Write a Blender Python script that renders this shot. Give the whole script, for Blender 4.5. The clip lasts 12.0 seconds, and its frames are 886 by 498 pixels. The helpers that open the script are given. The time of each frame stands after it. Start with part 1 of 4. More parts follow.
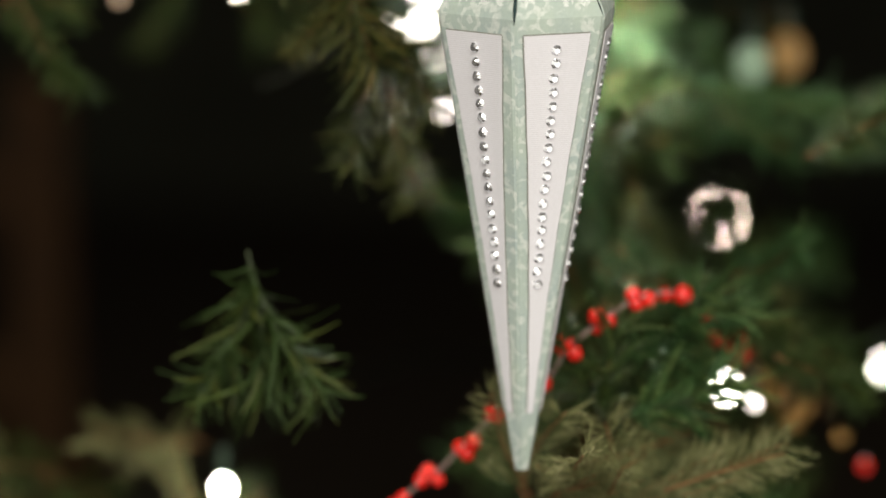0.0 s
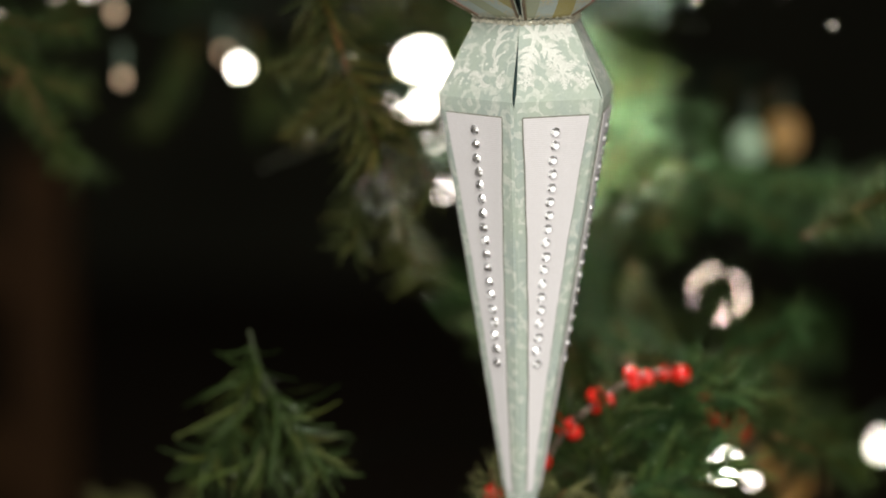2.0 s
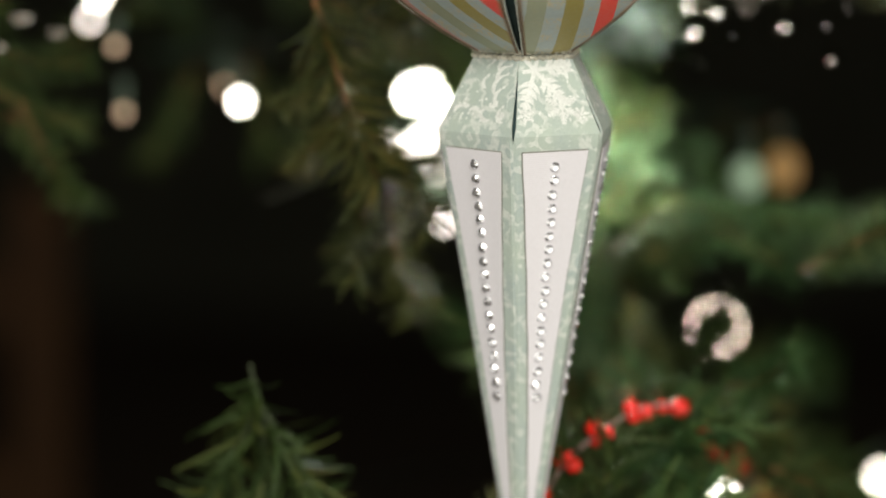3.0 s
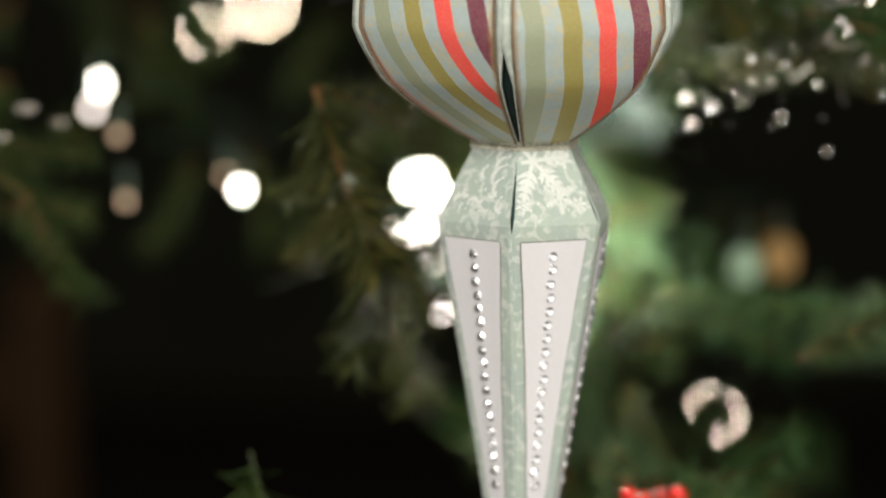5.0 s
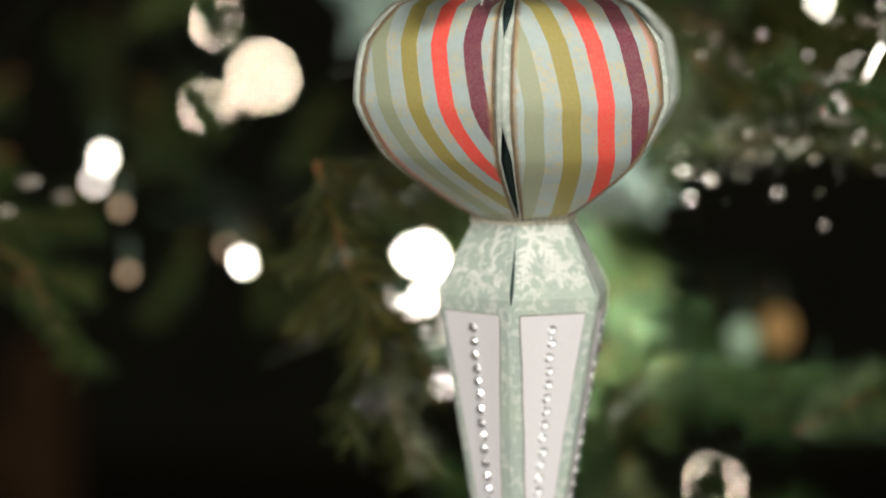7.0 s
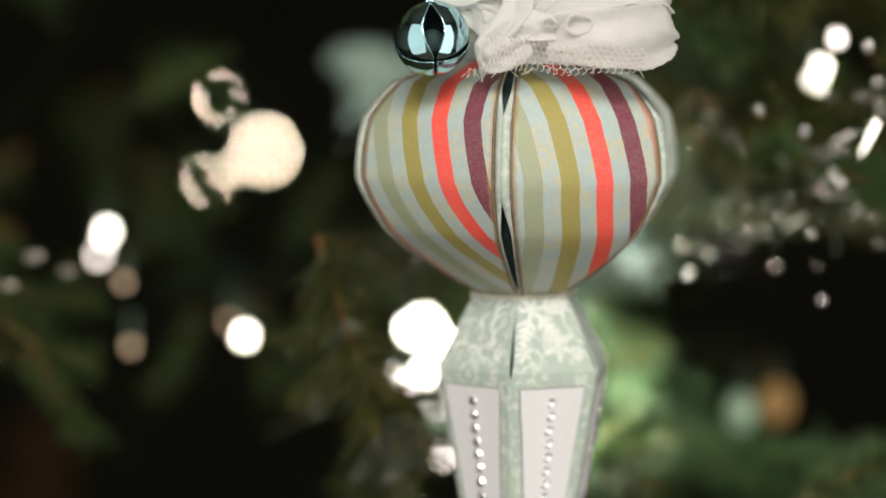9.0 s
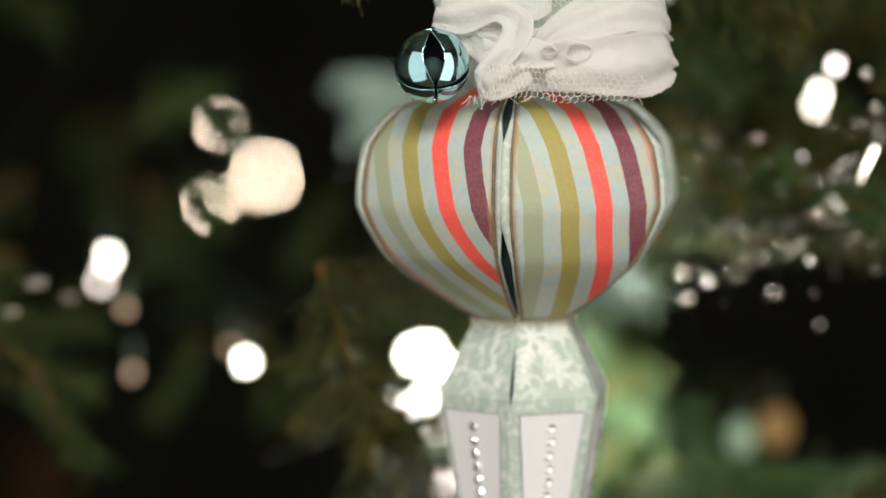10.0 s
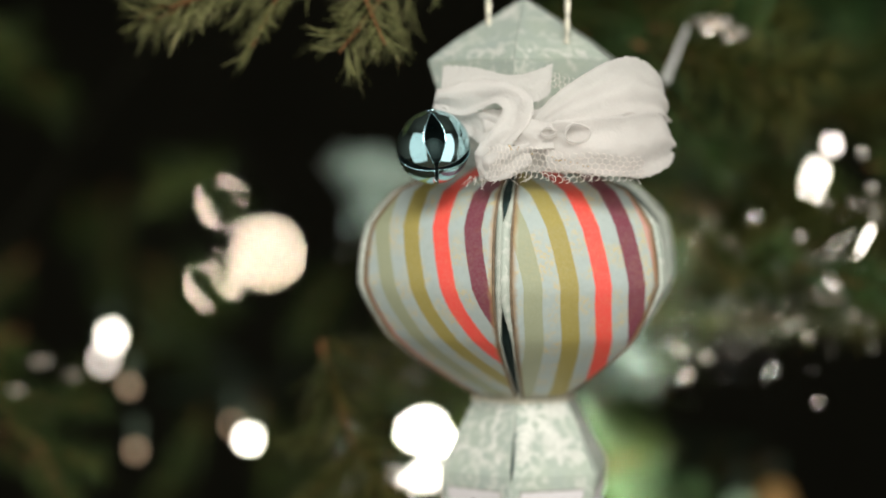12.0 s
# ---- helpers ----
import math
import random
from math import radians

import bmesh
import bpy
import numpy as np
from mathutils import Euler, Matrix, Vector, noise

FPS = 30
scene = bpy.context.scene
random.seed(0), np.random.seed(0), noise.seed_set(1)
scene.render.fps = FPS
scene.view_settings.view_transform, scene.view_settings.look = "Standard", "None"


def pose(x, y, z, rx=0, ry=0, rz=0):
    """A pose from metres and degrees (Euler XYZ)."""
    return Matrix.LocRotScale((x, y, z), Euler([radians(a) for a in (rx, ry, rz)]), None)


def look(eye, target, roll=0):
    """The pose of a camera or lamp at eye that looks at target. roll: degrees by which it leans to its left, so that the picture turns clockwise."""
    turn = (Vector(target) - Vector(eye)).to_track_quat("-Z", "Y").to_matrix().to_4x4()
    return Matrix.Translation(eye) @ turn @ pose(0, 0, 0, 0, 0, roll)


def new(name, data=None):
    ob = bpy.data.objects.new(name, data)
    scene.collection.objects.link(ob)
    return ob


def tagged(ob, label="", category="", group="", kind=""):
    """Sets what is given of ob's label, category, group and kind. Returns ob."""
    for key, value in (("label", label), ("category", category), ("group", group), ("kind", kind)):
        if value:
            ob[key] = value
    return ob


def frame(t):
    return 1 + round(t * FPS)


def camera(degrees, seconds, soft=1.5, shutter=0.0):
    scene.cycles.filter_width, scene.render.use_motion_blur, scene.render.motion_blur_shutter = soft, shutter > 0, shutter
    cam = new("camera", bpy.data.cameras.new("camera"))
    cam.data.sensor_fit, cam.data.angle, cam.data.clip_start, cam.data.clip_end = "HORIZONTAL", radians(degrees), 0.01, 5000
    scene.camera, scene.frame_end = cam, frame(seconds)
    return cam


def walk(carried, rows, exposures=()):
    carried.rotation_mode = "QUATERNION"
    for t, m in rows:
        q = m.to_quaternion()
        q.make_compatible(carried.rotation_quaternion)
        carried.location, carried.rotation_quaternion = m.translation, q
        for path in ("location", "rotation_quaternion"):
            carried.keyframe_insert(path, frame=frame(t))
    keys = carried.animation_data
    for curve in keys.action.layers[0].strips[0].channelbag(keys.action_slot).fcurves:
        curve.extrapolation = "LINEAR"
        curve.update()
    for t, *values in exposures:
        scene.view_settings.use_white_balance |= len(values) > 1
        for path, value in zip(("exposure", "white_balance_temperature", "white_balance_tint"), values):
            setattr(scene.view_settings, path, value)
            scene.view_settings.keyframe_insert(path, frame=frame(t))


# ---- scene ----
cam = camera(18.0, 12.0, soft=1.6)
cam.data.dof.use_dof = True
cam.data.dof.focus_distance = 0.917
cam.data.dof.aperture_fstop = 3.0
cam.data.dof.aperture_blades = 0
PATH = [
    (0, -0.02650, -0.93001, 0.11903, -12.1306, 0.0490, -0.0037),
    (0.5, -0.02666, -0.93242, 0.11984, -11.6758, 0.0554, -0.0119),
    (1, -0.02678, -0.93478, 0.12066, -11.2383, 0.0600, -0.0219),
    (1.5, -0.02694, -0.93707, 0.12144, -10.8900, 0.0613, -0.0302),
    (2, -0.02710, -0.93929, 0.12218, -10.5651, 0.0566, -0.0344),
    (2.5, -0.02723, -0.94145, 0.12291, -10.2558, 0.0453, -0.0367),
    (3, -0.02725, -0.94353, 0.12366, -9.9103, 0.0276, -0.0410),
    (3.5, -0.02725, -0.94550, 0.12441, -9.4602, 0.0064, -0.0410),
    (5.5, -0.02685, -0.95291, 0.12762, -7.8493, -0.0744, -0.0217),
    (6, -0.02678, -0.95485, 0.12828, -7.5110, -0.0881, -0.0170),
    (6.5, -0.02671, -0.95689, 0.12884, -7.1414, -0.0943, -0.0139),
    (7, -0.02665, -0.95909, 0.12935, -6.7808, -0.0926, -0.0068),
    (9, -0.02626, -0.96852, 0.13132, -5.3121, -0.0543, 0.0230),
    (9.5, -0.02617, -0.97090, 0.13175, -5.0551, -0.0413, 0.0287),
    (10, -0.02607, -0.97328, 0.13209, -4.7924, -0.0234, 0.0377),
    (10.5, -0.02602, -0.97568, 0.13247, -4.4264, -0.0028, 0.0480),
    (11, -0.02597, -0.97820, 0.13293, -3.9995, 0.0179, 0.0538),
    (11.5, -0.02595, -0.98082, 0.13349, -3.6082, 0.0379, 0.0553),
    (12, -0.02598, -0.98349, 0.13408, -3.2478, 0.0579, 0.0554),
]
walk(cam, [(r[0], pose(r[1], r[2], r[3], 90 + r[4], r[5], r[6])) for r in PATH])

# ---------------------------------------------------------------- world, lamps
world = bpy.data.worlds.new("night_room")
scene.world = world
world.use_nodes = True
world.node_tree.nodes["Background"].inputs[0].default_value = (1.0, 0.82, 0.62, 1)
world.node_tree.nodes["Background"].inputs[1].default_value = 0.004
scene.view_settings.exposure = 0.0


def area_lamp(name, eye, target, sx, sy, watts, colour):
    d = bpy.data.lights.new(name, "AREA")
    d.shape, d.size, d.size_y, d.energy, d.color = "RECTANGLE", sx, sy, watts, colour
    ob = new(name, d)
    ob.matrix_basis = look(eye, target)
    return tagged(ob, "unseen warm white area light in the room", "lamp", kind="structure")


# Side panels stand for the lights mirrored in the bell, enlarged to fit.
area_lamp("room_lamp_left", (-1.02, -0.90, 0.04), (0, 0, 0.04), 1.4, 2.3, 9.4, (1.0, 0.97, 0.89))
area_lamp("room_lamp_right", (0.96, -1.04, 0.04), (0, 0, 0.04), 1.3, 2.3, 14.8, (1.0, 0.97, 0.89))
# Unseen fill, added to brighten the walls that the bell reflects.
area_lamp("ceiling_fill", (0.0, -2.0, 1.40), (0, -2.0, 0.0), 1.4, 1.0, 105.0, (1.0, 0.97, 0.89))


# ---------------------------------------------------------------- materials
class Nodes:
    """A node material under construction."""

    def __init__(self, name, rough=0.6, metal=0.0):
        self.m = bpy.data.materials.new(name)
        self.m.use_nodes = True
        self.t = self.m.node_tree
        self.b = self.t.nodes["Principled BSDF"]
        self.b.inputs["Roughness"].default_value = rough
        self.b.inputs["Metallic"].default_value = metal

    def node(self, kind, **kw):
        n = self.t.nodes.new("ShaderNode" + kind)
        for k, v in kw.items():
            if k in n.inputs:
                n.inputs[k].default_value = v
        return n

    def link(self, a, b):
        self.t.links.new(a, b)

    def coords(self, which="Object"):
        return self.node("TexCoord").outputs[which]

    def noise(self, scale, detail=4.0, vec=None, rough=0.55):
        n = self.node("TexNoise", Scale=scale, Detail=detail, Roughness=rough)
        self.link(vec if vec is not None else self.coords(), n.inputs["Vector"])
        return n.outputs["Fac"]

    def ramp(self, fac, stops, mode="LINEAR"):
        n = self.node("ValToRGB")
        n.color_ramp.interpolation = mode
        e = n.color_ramp.elements
        while len(e) > len(stops):
            e.remove(e[-1])
        while len(e) < len(stops):
            e.new(0.5)
        for el, (p, c) in zip(e, stops):
            el.position, el.color = p, (*c, 1) if len(c) == 3 else c
        self.link(fac, n.inputs["Fac"])
        return n.outputs["Color"]

    def math(self, op, a, b=0.0):
        n = self.node("Math")
        n.operation = op
        for i, v in enumerate((a, b)):
            if isinstance(v, (int, float)):
                n.inputs[i].default_value = v
            else:
                self.link(v, n.inputs[i])
        return n.outputs[0]

    def mix(self, fac, a, b, blend="MIX"):
        n = self.node("Mix")
        n.data_type, n.blend_type = "RGBA", blend
        for i, v in ((0, fac), (6, a), (7, b)):
            if isinstance(v, (int, float)):
                n.inputs[i].default_value = v
            elif isinstance(v, tuple):
                n.inputs[i].default_value = (*v, 1)
            else:
                self.link(v, n.inputs[i])
        return n.outputs[2]

    def bump(self, height, strength=0.2, dist=0.0005):
        n = self.node("Bump", Strength=strength, Distance=dist)
        self.link(height, n.inputs["Height"])
        self.link(n.outputs[0], self.b.inputs["Normal"])

    def colour(self, c):
        if isinstance(c, tuple):
            self.b.inputs["Base Color"].default_value = (*c, 1)
        else:
            self.link(c, self.b.inputs["Base Color"])
        return self


def plain(name, c, rough=0.6, metal=0.0, vary=0.25, scale=300.0, bump=0.15, gloss=0.5):
    """A colour with grain at two scales."""
    n = Nodes(name, rough, metal)
    lo = tuple(v * (1 - vary) for v in c)
    hi = tuple(min(1, v * (1 + vary)) for v in c)
    f = n.math("ADD", n.math("MULTIPLY", n.noise(scale), 0.6), n.math("MULTIPLY", n.noise(scale * 0.15), 0.4))
    n.colour(n.ramp(f, [(0.3, lo), (0.7, hi)]))
    if bump:
        n.bump(n.noise(scale * 2), bump, 0.0002)
    n.b.inputs["Specular IOR Level"].default_value = gloss
    return n.m


def mint_paper(name, ground_a, ground_b, print_c, amount):
    """Mint card printed with pale swirls and snow stars, slightly rubbed."""
    n = Nodes(name, 0.62)
    obj = n.coords()
    rnd = n.node("ObjectInfo").outputs["Random"]
    shift = n.node("VectorMath")
    shift.operation = "ADD"
    comb = n.node("CombineXYZ")
    n.link(n.math("MULTIPLY", rnd, 0.35), comb.inputs[0])
    n.link(n.math("MULTIPLY", rnd, 0.21), comb.inputs[2])
    n.link(obj, shift.inputs[0])
    n.link(comb.outputs[0], shift.inputs[1])
    v = shift.outputs[0]
    warp = n.node("TexNoise", Scale=300.0, Detail=2.0)
    n.link(v, warp.inputs["Vector"])
    ws = n.node("VectorMath")
    ws.operation = "SCALE"
    n.link(warp.outputs["Color"], ws.inputs[0])
    ws.inputs["Scale"].default_value = 0.0040
    wa = n.node("VectorMath")
    wa.operation = "ADD"
    n.link(v, wa.inputs[0])
    n.link(ws.outputs[0], wa.inputs[1])
    vor = n.node("TexVoronoi", Scale=150.0)
    n.link(wa.outputs[0], vor.inputs["Vector"])
    rings = n.math("SINE", n.math("MULTIPLY", vor.outputs["Distance"], 13.0))
    gate = n.ramp(n.noise(150.0, 2.0, v), [(0.42, (0, 0, 0)), (0.52, (1, 1, 1))])
    dots = n.node("TexVoronoi", Scale=420.0)
    n.link(v, dots.inputs["Vector"])
    dot = n.ramp(dots.outputs["Distance"], [(0.16, (1, 1, 1)), (0.22, (0, 0, 0))])
    swirl = n.ramp(rings, [(0.30, (0, 0, 0)), (0.45, (1, 1, 1))])
    fig = n.math("MULTIPLY", swirl, gate)
    fig = n.math("MAXIMUM", fig, n.math("MULTIPLY", n.math("SUBTRACT", 1.0, gate), n.math("MULTIPLY", dot, 0.5)))
    wear = n.ramp(n.noise(700.0, 5.0, v, 0.7), [(0.35, (0.45, 0.45, 0.45)), (0.6, (1, 1, 1))])
    fig = n.math("MULTIPLY", n.math("MULTIPLY", fig, wear), amount)
    base = n.mix(n.ramp(n.noise(55.0, 4.0, v), [(0.35, (0, 0, 0)), (0.65, (1, 1, 1))]), ground_a, ground_b)
    base = n.mix(n.math("MULTIPLY", n.noise(900.0, 3.0, v), 0.28), base, (0.62, 0.66, 0.58))
    n.colour(n.mix(fig, base, print_c))
    n.bump(n.noise(1800.0, 3.0), 0.12, 0.0002)
    return n.m


M_MINT = mint_paper("mint_printed_card", (0.285, 0.345, 0.33), (0.325, 0.385, 0.325), (0.58, 0.60, 0.55), 0.75)
M_EDGE = mint_paper("mint_edge_card", (0.30, 0.36, 0.32), (0.40, 0.43, 0.38), (0.56, 0.58, 0.53), 0.7)


def linen_card():
    """White card embossed with fine level ribs, a little uneven."""
    n = Nodes("white_linen_card", 0.55)
    sep = n.node("SeparateXYZ")
    n.link(n.coords(), sep.inputs[0])
    ribs = n.math("SINE", n.math("ADD", n.math("MULTIPLY", sep.outputs[2], 9000.0), n.math("MULTIPLY", n.noise(420.0), 5.0)))
    ribs = n.math("ADD", n.math("MULTIPLY", ribs, 0.25), n.math("MULTIPLY", n.noise(1300.0, 3.0), 0.9))
    n.colour(n.mix(n.ramp(n.noise(60.0), [(0.3, (0, 0, 0)), (0.7, (1, 1, 1))]), n.ramp(ribs, [(0.1, (0.57, 0.55, 0.57)), (0.8, (0.66, 0.64, 0.66))]), n.ramp(ribs, [(0.1, (0.59, 0.57, 0.58)), (0.8, (0.64, 0.62, 0.65))])))
    n.bump(ribs, 0.35, 0.0002)
    return n.m


M_WHITE = linen_card()
M_PRINT = plain("pale_print_ink", (0.60, 0.615, 0.575), 0.65, 0.0, 0.20, 1500.0, 0.1)
M_SEAM = plain("inked_card_edge", (0.22, 0.22, 0.19), 0.8, 0.0, 0.4, 900.0)
# Shade inside the ornament and the bell, put into a dark teal colour.
M_DARK = plain("dark_inside_shade", (0.016, 0.040, 0.040), 0.8, 0.0, 0.3, 300.0)
# Kraft edging, with the shade of the gap beside it put into the colour.
M_KRAFT = plain("rubbed_kraft_gap_edge", (0.15, 0.11, 0.07), 0.8, 0.0, 0.5, 700.0)


def striped_paper():
    """Striped card: stripes run by the first map (metres off the middle line), the worn edge by the second."""
    n = Nodes("striped_card", 0.5)
    uv = n.node("UVMap")
    uv.uv_map = "across"
    sep = n.node("SeparateXYZ")
    n.link(uv.outputs[0], sep.inputs[0])
    wob = n.math("MULTIPLY", n.math("SUBTRACT", n.noise(500.0), 0.5), 0.006)
    u = n.math("ADD", sep.outputs[0], wob)
    pale = (0.37, 0.435, 0.425)
    sage, olive, red, plum, pink = (0.29, 0.315, 0.205), (0.30, 0.25, 0.062), (0.78, 0.072, 0.052), (0.16, 0.027, 0.05), (0.52, 0.28, 0.24)
    stops = [(0.0, pale)]
    for mid, half, c in ((-32.5, 3.0, pink), (-20.0, 3.3, sage), (-7.2, 3.2, olive), (5.2, 3.1, red), (17.8, 3.2, plum), (28.3, 3.0, pink)):
        stops += [((mid - half) / 80 + 0.5, c), ((mid + half) / 80 + 0.5, pale)]
    c = n.ramp(u, stops, "CONSTANT")
    fine = n.noise(1100.0, 5.0, None, 0.7)
    c = n.mix(n.math("MULTIPLY", n.ramp(fine, [(0.45, (0, 0, 0)), (0.75, (1, 1, 1))]), 0.14), c, (0.50, 0.53, 0.49))
    spots = n.math("MULTIPLY", n.ramp(n.noise(140.0, 3.0), [(0.46, (0, 0, 0)), (0.60, (1, 1, 1))]), n.ramp(n.noise(900.0, 4.0), [(0.45, (0, 0, 0)), (0.56, (1, 1, 1))]))
    ground = n.ramp(u, [(p, (1, 1, 1) if q == pale else (0.12, 0.12, 0.12)) for p, q in stops], "CONSTANT")
    blotch = n.ramp(n.noise(420.0, 5.0, None, 0.7), [(0.38, (0, 0, 0)), (0.70, (1, 1, 1))])
    c = n.mix(n.math("MULTIPLY", n.math("MULTIPLY", blotch, ground), 0.38), c, (0.27, 0.32, 0.31))
    c = n.mix(n.math("MULTIPLY", n.math("MULTIPLY", spots, ground), 0.60), c, (0.55, 0.42, 0.17))
    uv2 = n.node("UVMap")
    uv2.uv_map = "edge"
    s2 = n.node("SeparateXYZ")
    n.link(uv2.outputs[0], s2.inputs[0])
    e = n.math("ADD", s2.outputs[0], n.math("MULTIPLY", n.math("SUBTRACT", n.noise(260.0), 0.5), 0.10))
    e = n.ramp(e, [(0.915, (0, 0, 0)), (0.985, (1, 1, 1))])
    n.colour(n.mix(n.math("MULTIPLY", e, 0.8), c, (0.34, 0.21, 0.10)))
    n.bump(n.noise(1500.0, 3.0), 0.10, 0.0002)
    return n.m


M_STRIPE = striped_paper()


def glass_gem():
    n = Nodes("cut_crystal_foil", 0.16, 0.9)
    n.colour((0.84, 0.84, 0.86))
    return n.m


M_GEM = glass_gem()
M_CORD = plain("metallic_cord", (0.62, 0.60, 0.50), 0.38, 0.6, 0.3, 900.0, 0.4)
M_GLINT = plain("gold_glint_metal", (0.85, 0.68, 0.40), 0.15, 1.0, 0.1, 900.0, 0.0)
M_BELL = plain("pale_blue_metal", (0.46, 0.76, 0.84), 0.09, 1.0, 0.04, 60.0, 0.0)


def fabric(name, c, clear):
    n = Nodes(name, 0.85)
    f = n.noise(1400.0, 3.0)
    n.colour(n.ramp(f, [(0.3, tuple(v * 0.9 for v in c)), (0.7, c)]))
    crease = n.node("TexNoise", Scale=160.0, Detail=5.0, Roughness=0.6, Distortion=1.2)
    n.link(n.coords(), crease.inputs["Vector"])
    n.bump(n.math("ADD", n.math("MULTIPLY", f, 0.12), crease.outputs["Fac"]), 0.9, 0.0018)
    tr = n.node("BsdfTranslucent", Color=(*c, 1))
    tp = n.node("BsdfTransparent")
    m1, m2 = n.node("MixShader", Fac=0.58), n.node("MixShader", Fac=clear)
    n.link(n.b.outputs[0], m1.inputs[1])
    n.link(tr.outputs[0], m1.inputs[2])
    n.link(m1.outputs[0], m2.inputs[1])
    n.link(tp.outputs[0], m2.inputs[2])
    n.link(m2.outputs[0], n.t.nodes["Material Output"].inputs["Surface"])
    return n.m


M_SHEER = fabric("sheer_white_chiffon", (0.93, 0.915, 0.90), 0.26)
M_LACE = fabric("white_lace_thread", (0.9, 0.87, 0.84), 0.0)


def needle_material(name, a, b, tip):
    n = Nodes(name, 0.6)
    n.b.inputs["Specular IOR Level"].default_value = 0.22
    rnd = n.node("NewGeometry").outputs["Random Per Island"]
    obr = n.node("ObjectInfo").outputs["Random"]
    c = n.ramp(n.math("ADD", n.math("MULTIPLY", rnd, 0.75), n.math("MULTIPLY", obr, 0.25)), [(0.1, a), (0.65, b), (0.97, tip)])
    n.colour(n.mix(n.math("MULTIPLY", n.noise(600.0), 0.35), c, tuple(v * 0.5 for v in a)))
    return n.m


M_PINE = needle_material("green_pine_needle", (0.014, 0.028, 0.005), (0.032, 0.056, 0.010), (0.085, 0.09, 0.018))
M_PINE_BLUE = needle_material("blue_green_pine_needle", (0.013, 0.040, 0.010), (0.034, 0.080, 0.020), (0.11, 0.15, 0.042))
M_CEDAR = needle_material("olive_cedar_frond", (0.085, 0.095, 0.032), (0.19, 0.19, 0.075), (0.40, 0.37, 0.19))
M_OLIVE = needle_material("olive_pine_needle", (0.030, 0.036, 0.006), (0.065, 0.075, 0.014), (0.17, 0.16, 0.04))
# Brighter green that carries part of the bulbs' light in its colour.
M_LIME = needle_material("lit_green_needle", (0.030, 0.066, 0.024), (0.066, 0.120, 0.050), (0.16, 0.22, 0.12))
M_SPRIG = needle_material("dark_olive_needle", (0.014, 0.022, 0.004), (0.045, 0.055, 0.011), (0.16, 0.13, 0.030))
M_BARK = plain("brown_wire_stem", (0.15, 0.065, 0.018), 0.85, 0.0, 0.5, 300.0, 0.5)
M_STEM = plain("green_wire_stem", (0.030, 0.040, 0.015), 0.85, 0.0, 0.4, 300.0, 0.4)
M_TRUNK = plain("brown_trunk", (0.016, 0.007, 0.001), 0.9, 0.0, 0.4, 60.0, 0.5, 0.05)
M_CHAIR = plain("dark_brown_wood", (0.017, 0.0068, 0.0009), 0.7, 0.0, 0.35, 30.0, 0.2, 0.1)
M_BOUGH = plain("dark_bough_wire", (0.005, 0.005, 0.003), 0.95, 0.0, 0.3, 200.0, 0.2, 0.05)
M_RED = plain("red_bead_gloss", (0.55, 0.014, 0.008), 0.09, 0.0, 0.2, 200.0, 0.05)
M_THREAD = plain("grey_brown_thread", (0.20, 0.13, 0.11), 0.8, 0.0, 0.3, 900.0, 0.3)
M_WIRE = plain("dark_green_wire", (0.012, 0.030, 0.014), 0.5, 0.0, 0.3, 300.0, 0.0)
M_ICE = plain("frosted_ice", (0.50, 0.51, 0.49), 0.35, 0.0, 0.2, 500.0, 0.3)
M_SILVER = plain("silver_tinsel", (0.72, 0.68, 0.63), 0.12, 1.0, 0.15, 300.0, 0.1)
M_FROST = plain("frosted_mint_glitter", (0.52, 0.68, 0.60), 0.45, 0.0, 0.2, 500.0, 0.4)
M_AMBER = plain("amber_brown_leaf", (0.20, 0.10, 0.016), 0.6, 0.0, 0.3, 200.0, 0.2)
# Near black: the darkness between the branches is put into the wall colour.
M_WALL = plain("near_black_backdrop", (0.036, 0.036, 0.026), 0.9, 0.0, 0.3, 6.0, 0.1, 0.02)
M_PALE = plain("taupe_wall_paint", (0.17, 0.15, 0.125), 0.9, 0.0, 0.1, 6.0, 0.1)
# Dark colour stands in for the unlit depth below the branches.
M_FLOOR = plain("dark_unlit_floor", (0.042, 0.032, 0.022), 0.95, 0.0, 0.25, 40.0, 0.3, 0.05)


def glow(name, c, strength):
    n = Nodes(name, 0.3)
    n.colour(tuple(0.3 * v for v in c))
    n.b.inputs["Emission Color"].default_value = (*c, 1)
    n.b.inputs["Emission Strength"].default_value = strength
    return n.m


WARM, PEACH = (1.0, 0.93, 0.78), (1.0, 0.79, 0.60)
M_LIT = {"hot": glow("lit_bulb_hot", WARM, 90.0), "mid": glow("lit_bulb_mid", WARM, 30.0), "soft": glow("lit_bulb_soft", (1.0, 0.88, 0.80), 9.0),
         "peach": glow("lit_bulb_peach", PEACH, 26.0), "far": glow("lit_bulb_far", PEACH, 60.0), "bright": glow("lit_bulb_hidden_fill", (1.0, 0.97, 0.90), 320.0), "dim": glow("lit_bulb_dim", (1.0, 0.70, 0.46), 1.2),
         "amber": glow("lit_bulb_amber", (1.0, 0.58, 0.20), 0.15), "green": glow("green_blur_glow", (0.72, 1.0, 0.66), 0.16)}


# ---------------------------------------------------------------- building helpers
def part(name, bm, material, parent, label=""):
    me = bpy.data.meshes.new(name)
    bm.normal_update()
    bm.to_mesh(me)
    bm.free()
    for m in (material if isinstance(material, (list, tuple)) else [material]):
        me.materials.append(m)
    ob = new(name, me)
    ob.parent = parent
    if label:
        ob["label"] = label
    return ob


